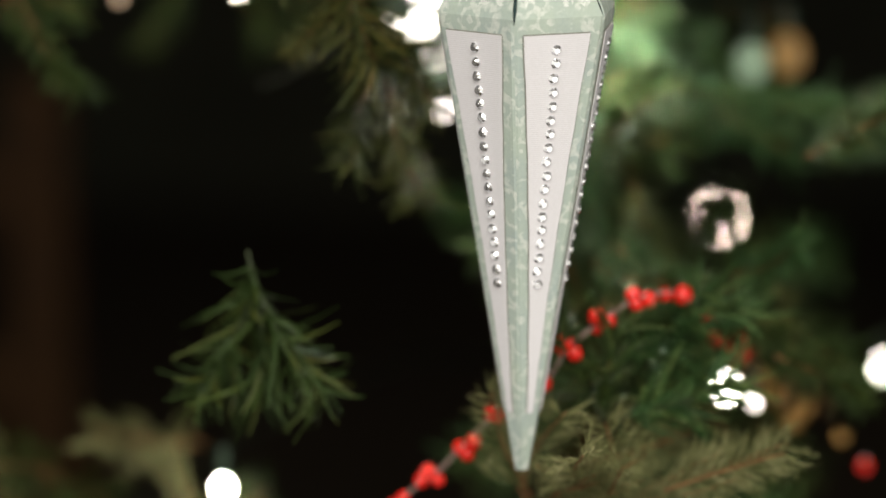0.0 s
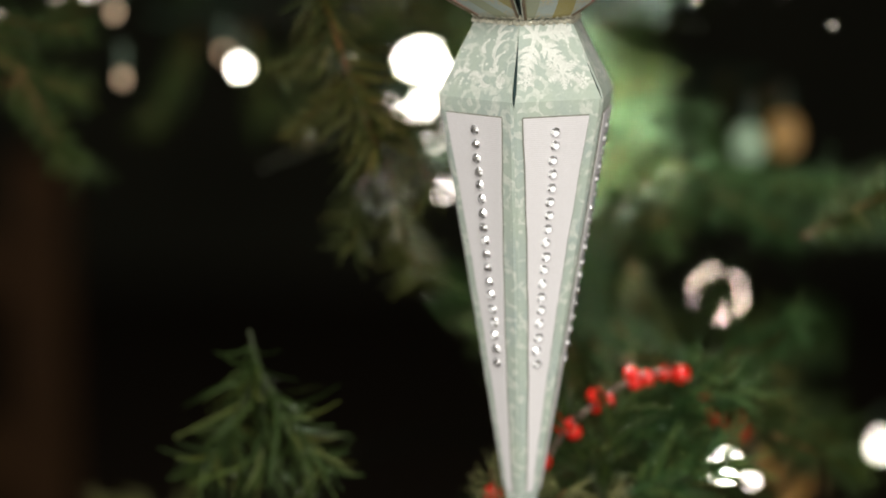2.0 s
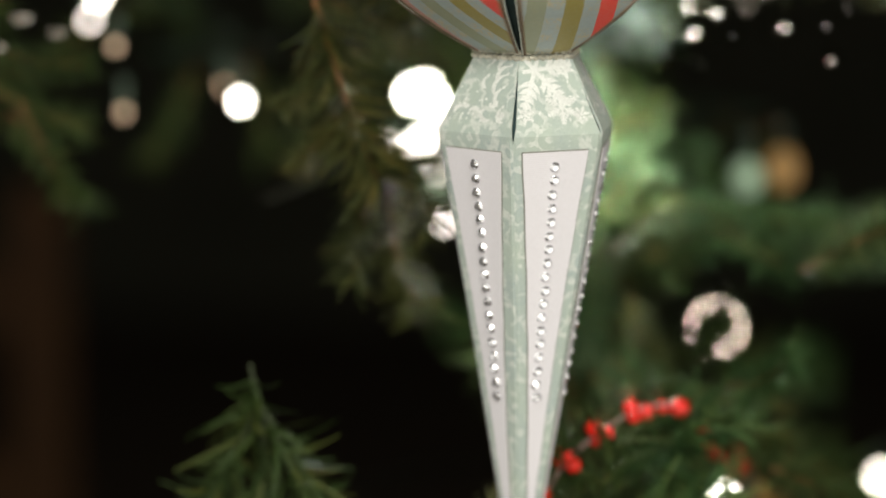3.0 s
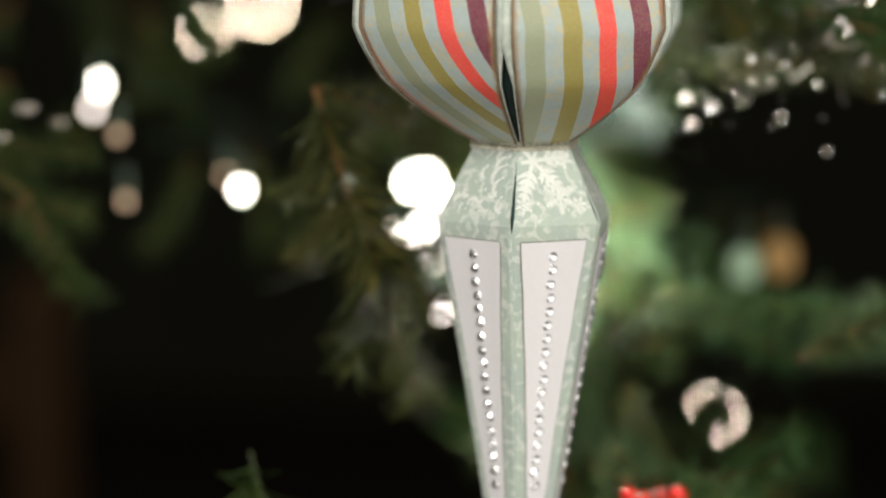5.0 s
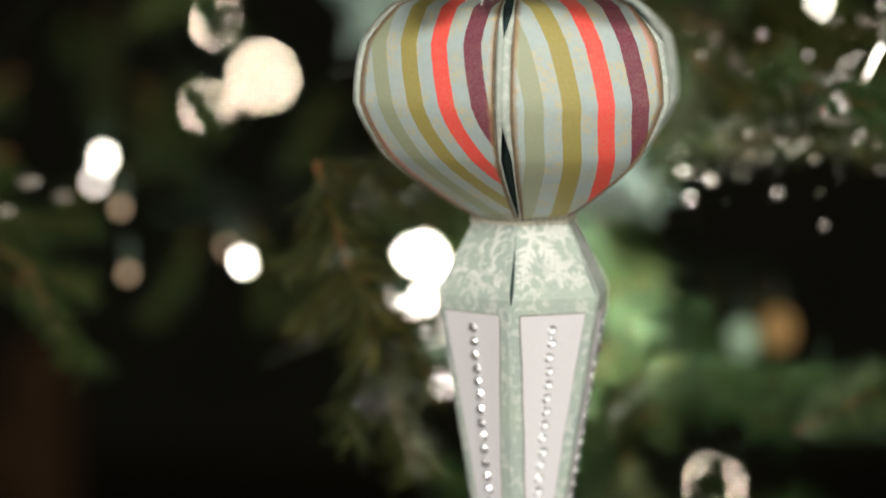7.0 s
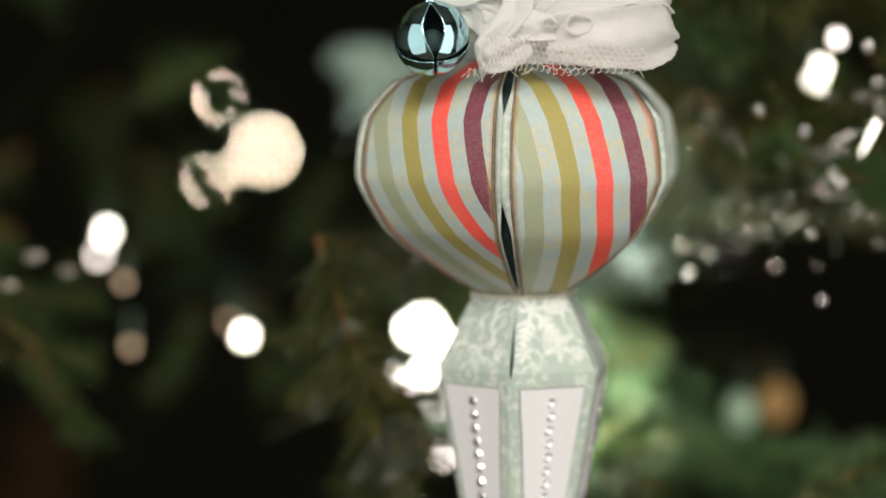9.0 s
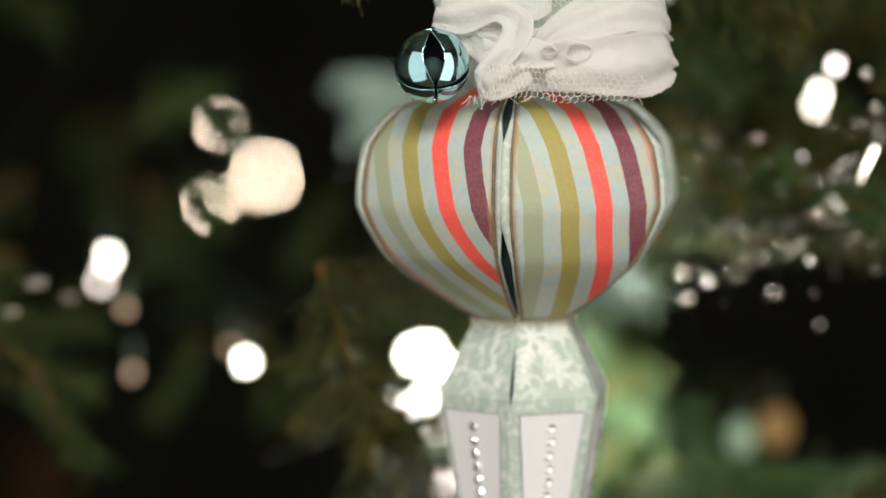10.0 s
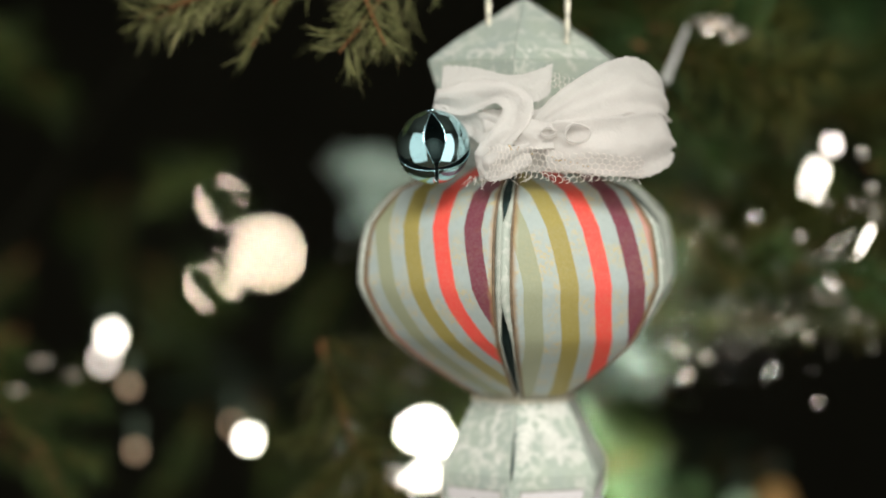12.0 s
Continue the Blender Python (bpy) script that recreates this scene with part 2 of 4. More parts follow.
def thing(name, label, category, at=(0, 0, 0), group="", kind=""):
    ob = new(name)
    ob.empty_display_size = 0.01
    ob.location = at
    return tagged(ob, label, category, group, kind)


def smooth(ob):
    for p in ob.data.polygons:
        p.use_smooth = True
    return ob


def curve_pts(pts, n):
    """n + 1 points along a smooth line through pts (tuples of any size)."""
    p = [np.array(q, float) for q in pts]
    p = [2 * p[0] - p[1]] + p + [2 * p[-1] - p[-2]]
    out = []
    m = len(p) - 3
    for i in range(n + 1):
        s = min(i / n * m, m - 1e-9)
        k = int(s)
        t = s - k
        a, b, c, d = p[k:k + 4]
        out.append(0.5 * (2 * b + (c - a) * t + (2 * a - 5 * b + 4 * c - d) * t * t + (3 * b - a - 3 * c + d) * t ** 3))
    return out


def grid(bm, rows):
    """Faces over rows of points; returns the vertices."""
    vs = [[bm.verts.new(tuple(p)) for p in r] for r in rows]
    for a, b in zip(vs, vs[1:]):
        for i in range(len(a) - 1):
            bm.faces.new((a[i], a[i + 1], b[i + 1], b[i]))
    return vs


def tube(bm, pts, radius, sides=6, taper=1.0):
    pts = [Vector(tuple(p)) for p in pts]
    rings = []
    for i, p in enumerate(pts):
        d = (pts[min(i + 1, len(pts) - 1)] - pts[max(i - 1, 0)]).normalized()
        u = d.cross(Vector((0.31, 0.2, 0.93)))
        u = (u if u.length > 1e-4 else d.cross(Vector((1, 0, 0)))).normalized()
        v = d.cross(u)
        r = radius * (1 + (taper - 1) * i / max(1, len(pts) - 1))
        rings.append([bm.verts.new(p + r * (math.cos(a) * u + math.sin(a) * v)) for a in [2 * math.pi * k / sides for k in range(sides)]])
    for a, b in zip(rings, rings[1:]):
        for k in range(sides):
            bm.faces.new((a[k], a[(k + 1) % sides], b[(k + 1) % sides], b[k]))
    for r in (rings[0][::-1], rings[-1]):
        bm.faces.new(r)


def ball(bm, at, r, seg=12, squash=1.0):
    m = Matrix.Translation(at) @ Matrix.Diagonal((1, 1, squash, 1))
    bmesh.ops.create_uvsphere(bm, u_segments=seg, v_segments=max(5, seg * 2 // 3), radius=r, matrix=m)


def thicken(ob, t, offset=-1.0):
    s = ob.modifiers.new("thickness", "SOLIDIFY")
    s.thickness, s.offset = t, offset
    return ob


# ---------------------------------------------------------------- the room
def room():
    x0, x1, y0, y1, z0, z1 = -2.6, 2.6, -3.2, 5.5, -1.15, 1.45
    t = 0.12

    def slab(name, lo, hi, m, label):
        bm = bmesh.new()
        bmesh.ops.create_cube(bm, size=1.0)
        c, s = [(a + b) / 2 for a, b in zip(lo, hi)], [b - a for a, b in zip(lo, hi)]
        for v in bm.verts:
            v.co = Vector([c[i] + v.co[i] * s[i] for i in range(3)])
        ob = part(name, bm, m, None)
        return tagged(ob, label, name.split("_")[0], kind="structure")

    slab("wall_north", (x0, y1, z0), (x1, y1 + t, z1), M_WALL, "wall coloured near black for the unlit depth behind the tree")
    slab("wall_south", (x0, y0 - t, z0), (x1, y0, z1), M_PALE, "taupe painted room wall")
    slab("wall_west", (x0 - t, y0, z0), (x0, y1, z1), M_PALE, "taupe painted side wall")
    slab("wall_east", (x1, y0, z0), (x1 + t, y1, z1), M_PALE, "taupe painted side wall")
    slab("floor", (x0, y0, z0 - t), (x1, y1, z0), M_FLOOR, "floor coloured dark brown to look unlit under the tree")
    slab("ceiling", (x0, y0, z1), (x1, y1, z1 + t), M_PALE, "plain taupe ceiling")


room()

# ---------------------------------------------------------------- the paper ornament
AX = 0.0006
TURN, CONE_TURN = radians(-7.0), radians(-9.5)
ornament = thing("paper_ornament", "tall six-sided paper ornament with mint cone, striped bulb and rhinestones", "ornament")


def axis(z):
    """The ornament's middle line: the cone hangs slightly askew under the bulb."""
    return Vector((AX + float(np.interp(z, (-0.16, 0.0, 0.027, 0.060, 0.085, 0.110), (0.0, 0.0010, 0.0010, -0.0007, -0.0007, 0.0))), 0, z))


def corner(k, r, z, turn=TURN):
    a = turn + k * math.pi / 3
    return axis(z) + Vector((r * math.sin(a), -r * math.cos(a), 0))


def face_frame(k, turn=TURN):
    """The outward, sideways and up directions of face k, which lies between corners k and k + 1."""
    a = turn + (k + 0.5) * math.pi / 3
    return Vector((math.sin(a), -math.cos(a), 0)), Vector((math.cos(a), math.sin(a), 0)), Vector((0, 0, 1))


C30 = math.cos(math.pi / 6)
CONE_R, CONE_TIP_R, CONE_TIP_Z = 0.0321, 0.0026, -0.1585


def cone_r(z):
    return CONE_R + (CONE_TIP_R - CONE_R) * z / CONE_TIP_Z


SHOULDER = [(0.0275, 0.0181), (0.0190, 0.0228), (0.0105, 0.0274), (0.0042, 0.0310), (0.0014, 0.0321)]


def cone():
    for k in range(6):
        out, side, up = face_frame(k, CONE_TURN)
        bm = bmesh.new()
        rows = []
        for (z, r), gap in zip(SHOULDER, (0.0001, 0.0004, 0.0008, 0.0010, 0.0006)):
            rows.append([axis(z) + out * (r * C30) + side * ((r * 0.5 - gap) * q) for q in (-1, -0.94, 0.94, 1)])
        for i in range(13):
            z = -0.0012 + (CONE_TIP_Z + 0.0012) * i / 12
            r = cone_r(z)
            h = r * 0.5 - 0.0003
            rows.append([axis(z) + out * (r * C30 - 0.0005 * (abs(q) == 1)) + side * (h * q) for q in (-1, -0.94, 0.94, 1)])
        grid(bm, rows)
        side_card = part("side_card", bm, M_MINT, ornament, "folded mint card with pale printed swirls")
        thicken(side_card, 0.0006, 1.0)
        # white card on the side
        bm = bmesh.new()
        rows, rim = [], []
        for i in range(17):
            t = i / 16
            z = -0.0040 - 0.1330 * t
            r = cone_r(z)
            h = r * 0.5 * (0.77 - 0.38 * t) - 0.0003 + 0.00012 * math.sin(i * 2.1 + k)
            shift = -0.0007 + 0.0009 * t * (k % 2 == 0)
            base = axis(z) + out * (r * C30 + 0.0004) + side * shift
            rows.append([base + side * (h * q) for q in (-1, -0.5, 0, 0.5, 1)])
            rim.append((base - out * 0.00012, h))
        grid(bm, rows)
        card = part("white_card", bm, M_WHITE, ornament, "white linen-textured card strip")
        thicken(card, 0.0004)
        for q in (-1, 1):
            bm = bmesh.new()
            tube(bm, [b + side * (q * (h + 0.00012 + 0.00010 * noise.noise(Vector((i * 2.3, k, q))))) for i, (b, h) in enumerate(rim)], 0.00024, 4)
            part("card_border", bm, M_SEAM, card, "thin dark inked card edge")
        bm = bmesh.new()
        b, h = rim[0]
        tube(bm, [b + up * 0.0002 + side * (h * t) for t in (-1, -0.5, 0, 0.5, 1)], 0.00022, 4)
        part("card_border", bm, M_SEAM, card, "thin dark inked card edge")
    # Dark sheet added under the shoulder slits, standing for the shade inside.
    bm = bmesh.new()
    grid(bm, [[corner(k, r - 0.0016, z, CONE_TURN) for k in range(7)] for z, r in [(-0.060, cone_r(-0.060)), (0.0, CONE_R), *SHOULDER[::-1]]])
    part("inside_shade_sheet", bm, M_DARK, ornament, "dark sheet added for the shade inside the slits")


def strip(bm, pts, w, n):
    """A flat printed line along pts, facing n; w is its half width at the start, the middle and the end."""
    rows = []
    for i, p in enumerate(pts):
        d = pts[min(i + 1, len(pts) - 1)] - pts[max(i - 1, 0)]
        u = d.cross(n).normalized() * float(np.interp(i / (len(pts) - 1), (0, 0.5, 1), w))
        rows.append([p - u, p + u])
    grid(bm, rows)


def prints():
    """Pale printed snow stars and scrolls on the shoulder and roof cards."""
    bands = ((SHOULDER[3], SHOULDER[0], CONE_TURN, 0, Vector()), ((0.1446, 0.0362), (0.1660, 0.0010), TURN, 1, Vector((0.0008, 0, 0))))
    for (z0, r0), (z1, r1), turn_, swap, push in bands:
        for k in range(6):
            high = math.hypot(z1 - z0, (r1 - r0) * C30)
            out, side, up = face_frame(k, turn_)
            slope = (Vector((0, 0, z1 - z0)) + out * ((r1 - r0) * C30)).normalized()
            n = side.cross(slope)
            n = n if n.dot(out) > 0 else -n
            mid = (axis(z0) if not swap else Vector((AX, 0, z0))) + push + out * (r0 * C30) + n * (0.00007 + 0.0002 * swap)

            def inside(a, b):
                half = 0.5 * (r0 + (r1 - r0) * b / high) - 0.0008
                return abs(a) < half and 0.0004 < b < high - 0.0006

            rng = random.Random(31 + k + int(z0 * 1000))
            bm = bmesh.new()

            def line(pts, w):
                keep = [mid + side * a + slope * b for a, b in pts if inside(a, b)]
                if len(keep) == len(pts):
                    lift = n * (0.000004 * (len(bm.verts) // 6 % 23))
                    strip(bm, [p + lift for p in keep], w, n)

            if (k + swap) % 2 == 0:
                # large snow star whose six barbed arms run off the card, and smaller stars below
                for (a0, b0), rad, turn in (((-0.0045, 0.0200), 0.0150, 0.12), ((0.0030, 0.0068), 0.0062, 0.5), ((0.0095, 0.0040), 0.0030, 0.1), ((-0.0105, 0.0045), 0.0034, 0.3),
                                            ((0.0060, 0.0205), 0.0040, 0.7)):
                    for j in range(6):
                        ang = turn + j * math.pi / 3
                        ca, sa = math.cos(ang), math.sin(ang)
                        for t0 in [i / 10 for i in range(10)]:
                            line([(a0 + ca * rad * t, b0 + sa * rad * t) for t in (t0, t0 + 0.05, t0 + 0.1)], (0.00010 + 0.042 * rad,) * 3)
                        for t0 in (0.30, 0.48, 0.66, 0.84):
                            for sg in (-1, 1):
                                an, ln = ang + sg * 0.85, rad * 0.36 * (1.15 - 0.75 * t0)
                                line([(a0 + ca * rad * t0 + math.cos(an) * ln * q, b0 + sa * rad * t0 + math.sin(an) * ln * q) for q in (0, 0.5, 1)], (0.046 * rad, 0.062 * rad, 0.00008))
                for i in range(34):
                    a0, b0, an = rng.uniform(-0.015, 0.015), rng.uniform(0.001, 0.026), rng.uniform(0, 6.3)
                    line([(a0 + 0.0008 * q * math.cos(an), b0 + 0.0008 * q * math.sin(an)) for q in (-1, 0, 1)], (0.0001, 0.0004, 0.0001))
            else:
                # plumes of thick crescents on one half, small dots on the other
                for i, (a0, b0, rad, a1) in enumerate([(0.0050, 0.0205, 0.0034, 1.2), (0.0062, 0.0172, 0.0042, 1.4), (0.0066, 0.0134, 0.0048, 1.6), (0.0078, 0.0098, 0.0040, 1.9), (0.0015, 0.0215, 0.0030, 0.7),
                                                       (0.0105, 0.0042, 0.0034, 2.3), (0.0035, 0.0042, 0.0030, 2.9), (-0.0030, 0.0036, 0.0026, 0.3), (0.0000, 0.0150, 0.0026, 2.1), (0.0080, 0.0040, 0.0018, 5.0),
                                                       (0.0042, 0.0090, 0.0022, 4.0), (-0.0090, 0.0040, 0.0024, 1.0), (-0.0060, 0.0080, 0.0020, 3.0)]):
                    arc = [(a0 + rad * (1 - 0.03 * j) * math.cos(a1 + j * 0.27), b0 + rad * (1 - 0.03 * j) * math.sin(a1 + j * 0.27)) for j in range(10)]
                    for u in range(0, 9, 3):
                        ws = [0.00012 + 0.00075 * math.sin(math.pi * min(1, (u + q) / 9)) for q in (0, 1.5, 3)]
                        line(arc[u:u + 4], ws)
                    line([arc[0], (arc[0][0] + 0.0005, arc[0][1] + 0.0004), (arc[0][0] + 0.0010, arc[0][1] + 0.0009)], (0.0004, 0.0006, 0.0001))
                for i in range(40):
                    a0, b0 = rng.uniform(-0.015, 0.002), rng.uniform(0.001, 0.026)
                    r = rng.uniform(0.0003, 0.0006)
                    line([(a0 - r, b0), (a0, b0), (a0 + r, b0)], (0.0001, r, 0.0001))
            for f in bm.faces:
                if f.normal.dot(n) < 0:
                    f.normal_flip()
            part("printed_motif", bm, M_PRINT, ornament, "pale printed snow stars and scrolls")


def gem_mesh():
    bm = bmesh.new()
    rings = []
    for r, h, off in ((1.0, 0.0, 0), (1.0, 0.22, 0), (0.55, 0.78, 0.5)):
        rings.append([bm.verts.new((r * math.cos(2 * math.pi * (i + off) / 8), r * math.sin(2 * math.pi * (i + off) / 8), h)) for i in range(8)])
    for i in range(8):
        j = (i + 1) % 8
        bm.faces.new((rings[0][i], rings[0][j], rings[1][j], rings[1][i]))
        bm.faces.new((rings[1][i], rings[1][j], rings[2][i]))
        bm.faces.new((rings[1][j], rings[2][j], rings[2][i]))
    bm.faces.new(rings[2])
    me = bpy.data.meshes.new("rhinestone")
    bm.normal_update()
    bm.to_mesh(me)
    bm.free()
    me.materials.append(M_GEM)
    return me


def gems():
    rng = random.Random(4)
    me = gem_mesh()
    lean = math.atan2((CONE_R - CONE_TIP_R) * C30, -CONE_TIP_Z)
    for k in range(6):
        out, side, up = face_frame(k, CONE_TURN)
        n = (out * math.cos(lean) - up * math.sin(lean)).normalized()
        for i in range(18):
            z = -0.0090 - 0.0812 * i / 17
            p = axis(z) + out * (cone_r(z) * C30 + 0.0007) + side * (rng.uniform(-0.0003, 0.0003) - 0.0006 - 0.0006 * (k % 2 == 0) * i / 17 + 0.0004 * (k % 2) * i / 17) + up * rng.uniform(-0.0002, 0.0002)
            tilt = (n + Vector((rng.uniform(-1, 1), rng.uniform(-1, 1), rng.uniform(-1, 1))) * 0.07).normalized()
            ob = new("rhinestone", me)
            ob.parent = ornament
            ob.matrix_basis = Matrix.LocRotScale(p, tilt.to_track_quat("Z", "Y") @ Euler((0, 0, rng.uniform(0, 6))).to_quaternion(), Vector((0.00188, 0.00188, 0.0016)))


FOLDS = [(0.0272, 0.0179), (0.0395, 0.0385), (0.0500, 0.0518), (0.0680, 0.0612), (0.0880, 0.0584), (0.0998, 0.0478), (0.1075, 0.0240)]
BULB = []
for (za, ra), (zb, rb) in zip(FOLDS, FOLDS[1:]):
    for i_ in range(6):
        t_ = i_ / 6
        BULB.append(np.array((za + (zb - za) * t_, ra + (rb - ra) * t_ + 0.0008 * math.sin(math.pi * t_))))
BULB.append(np.array(FOLDS[-1]))
EQ = 0.0690


def bulb():
    length = [0.0]
    for a, b in zip(BULB, BULB[1:]):
        length.append(length[-1] + float(np.hypot(*(b - a))))
    for k in range(6):
        out, side, up = face_frame(k)
        # striped petal, a little proud and rounded across; the stripes of each were cut apart
        sink = 0.0080 if k == 1 else 0.0
        offset = (0.0006, -0.0012, 0.0010, 0.0, -0.0010, 0.0040)[k]
        bm = bmesh.new()
        ua, ub = bm.loops.layers.uv.new("across"), bm.loops.layers.uv.new("edge")
        rows, info = [], []
        ss = [-1, -0.9, -0.7, -0.45, -0.2, 0.05, 0.3, 0.55, 0.75, 0.9, 1]
        for i, (z, r) in enumerate(BULB):
            h = r * 0.5 - 0.0031 * min(1.0, r / 0.055) - 0.0003
            swell = 0.0018 * min(1.0, r / 0.05)
            rows.append([axis(z) + out * (r * C30 + swell * (1 - s * s) + 0.0002 - sink * min(1, r / 0.055)) + side * (h * s) for s in ss])
            f = (z - EQ) / 0.0425
            drift = -(0.0195 if k == 5 else 0.0115) * abs(f) ** 1.4 if f < 0 else (0.0105 if k == 5 else 0.0085) * abs(f)
            info.append([((h * s * 0.98 - offset + drift) / 0.080 + 0.5, abs(s)) for s in ss])
        vs = grid(bm, rows)
        where = {v: info[i][j] for i, r in enumerate(vs) for j, v in enumerate(r)}
        for f in bm.faces:
            for lp in f.loops:
                lp[ua].uv = (where[lp.vert][0], 0.5)
                lp[ub].uv = (where[lp.vert][1], 0.5)
        petal = smooth(part("striped_petal", bm, M_STRIPE, ornament, "striped card petal in pale blue, olive, red and plum"))
        thicken(petal, 0.0006)
    for k in range(6):
        # two mint flanges that fold in beside corner k and touch at the widest height
        for s in (-1, 1):
            out, side, up = face_frame(k if s > 0 else k - 1)
            sink = 0.0080 if (k if s > 0 else k - 1) == 1 else 0.0
            bm = bmesh.new()
            rows = []
            for i, (z, r) in enumerate(BULB):
                h = r * 0.5 - 0.0031 * min(1.0, r / 0.055) - 0.0003
                a = axis(z) + out * (r * C30 - 0.0004 - sink * min(1, r / 0.055)) - side * (s * h)
                d = abs(z - EQ)
                away = min(1.0, max(0.0, (d - 0.006) / 0.013)) if z < EQ else min(1.0, max(0.0, (d - 0.020) / 0.010))
                m = corner(k, r - 0.0003, z)
                c = a.lerp(m, 1.02 - 0.82 * away * min(1.0, r / 0.03))
                j = 0.0007 * noise.noise(Vector((z * 330, k * 3.1, s)))
                mid = a.lerp(c, 0.5) + (c - axis(z)).normalized() * (0.0003 + j)
                inn = c - (c - axis(z)).normalized() * 0.004
                rows.append([a, mid, c, inn])
            grid(bm, rows)
            thicken(smooth(part("petal_flange", bm, M_EDGE, ornament, "crinkled mint card flange")), 0.0004)
            # worn kraft rim of the petal, darkened for the shade beside the flange
            bm = bmesh.new()
            line = []
            for i, (z, r) in enumerate(BULB):
                h = r * 0.5 - 0.0031 * min(1.0, r / 0.055) - 0.0003
                line.append(axis(z) + out * (r * C30 + 0.0001 - sink * min(1, r / 0.055)) - side * (s * (h + 0.0001)))
            tube(bm, line, 0.0005, 5)
            part("petal_rim", bm, M_KRAFT, ornament, "rubbed brown petal edge, darkened for the gap beside it")
    # Dark sheet added behind the petals for the shade between the flanges.
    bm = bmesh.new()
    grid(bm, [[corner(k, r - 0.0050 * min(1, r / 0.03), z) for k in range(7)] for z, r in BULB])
    part("inside_shade_sheet", bm, M_DARK, ornament, "dark sheet added for the shade inside the slits")


def neck_cord(z, r, m, label):
    for dz in (-0.0010, 0.0010):
        bm = bmesh.new()
        pts = []
        for i in range(121):
            k = i / 20.0
            a, b = corner(int(k) % 6, r, z + dz, CONE_TURN), corner((int(k) + 1) % 6, r, z + dz, CONE_TURN)
            p = a.lerp(b, k - int(k))
            q = Vector((p.x - axis(z).x, p.y, 0)).normalized()
            pts.append(p + q * 0.0005 + q * (0.00035 * math.sin(i * 2.4)) + Vector((0, 0, 0.00035 * math.cos(i * 2.4))))
        tube(bm, pts, 0.00085, 6)
        part("neck_cord", bm, m, ornament, label)


CAP_Z, CAP_R = 0.1440, 0.0362


def cap():
    for k in range(6):
        out, side, up = face_frame(k)
        for name, prof in (("cap_flare", [(0.105, 0.0225), (0.118, 0.0270), (0.132, 0.0322), (CAP_Z, CAP_R)]),
                           ("cap_roof", [(CAP_Z + 0.0005, CAP_R), (CAP_Z + 0.0075, 0.0262), (CAP_Z + 0.015, 0.0132), (CAP_Z + 0.0222, 0.0004)])):
            bm = bmesh.new()
            rows = [[Vector((AX + 0.0008, 0, z)) + out * (r * C30) + side * ((r * 0.5 - 0.00015) * s) for s in (-1, 0, 1)] for z, r in prof]
            grid(bm, rows)
            thicken(part(name, bm, M_MINT, ornament), 0.0005)
    # Dark sheet added in the cap for the shade inside it.
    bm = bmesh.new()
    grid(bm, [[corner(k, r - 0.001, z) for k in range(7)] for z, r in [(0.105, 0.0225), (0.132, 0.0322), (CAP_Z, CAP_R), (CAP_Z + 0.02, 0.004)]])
    part("inside_shade_sheet", bm, M_DARK, ornament, "dark sheet added for the shade inside the cap")


cone()
prints()
gems()
bulb()
neck_cord(0.0272, 0.0185, M_CORD, "twisted pale gold neck cord")
cap()


def hanging_cord():
    ob = thing("hanging_cord", "thin twisted silver cord looped through the ornament cap", "cord")
    for x0, x1, y0 in ((-0.0115, -0.0130, -0.010), (0.0150, 0.0170, -0.021)):
        for ph in (0, math.pi):
            bm = bmesh.new()
            n = 60
            pts = []
            for i in range(n + 1):
                s = i / n
                a = s * 40 + ph
                pts.append((AX + x0 + (x1 - x0) * s + 0.00045 * math.cos(a), y0 + 0.012 * s + 0.0006 * math.sin(a), 0.150 + 0.085 * s))
            tube(bm, pts, 0.0006, 6)
            part("cord_strand", bm, M_CORD, ob)


hanging_cord()


# ---------------------------------------------------------------- bow, lace, bell
def ribbon(parent, name, a, b, ruffle, waves, seed, m=M_SHEER, nu=76, nv=22, label=""):
    """A soft ribbon between two edge lines in millimetres, with folds along it."""
    ea, eb = curve_pts(a, nu), curve_pts(b, nu)
    bm = bmesh.new()
    rows = []
    for i in range(nu + 1):
        p, q = Vector(ea[i]) * 0.001, Vector(eb[i]) * 0.001
        d = (q - p)
        t = Vector(ea[min(i + 1, nu)]) - Vector(ea[max(i - 1, 0)])
        n = t.cross(d)
        n = n.normalized() if n.length > 1e-9 else Vector((0, -1, 0))
        row = []
        for j in range(nv + 1):
            s = j / nv
            w = ruffle * 0.001 * (math.sin(s * waves * math.pi * 2 + i * 0.06 + seed) + 1.1 * noise.noise(Vector((i * 0.08, s * 3.2, seed * 3.7))))
            w += 0.00016 * noise.noise(Vector((i * 0.42, s * 9.0, seed * 5.1))) + 0.00009 * noise.noise(Vector((i * 1.0, s * 17.0, seed * 2.3)))
            fray = 0.0006 * noise.noise(Vector((i * 1.3, seed, j * 0.2))) if j in (0, nv) else 0
            row.append(p + d * s + n * w + Vector((0, 0, fray)))
        rows.append(row)
    grid(bm, rows)
    ob = smooth(part(name, bm, m, parent, label))
    return thicken(ob, 0.00022, 0.0)


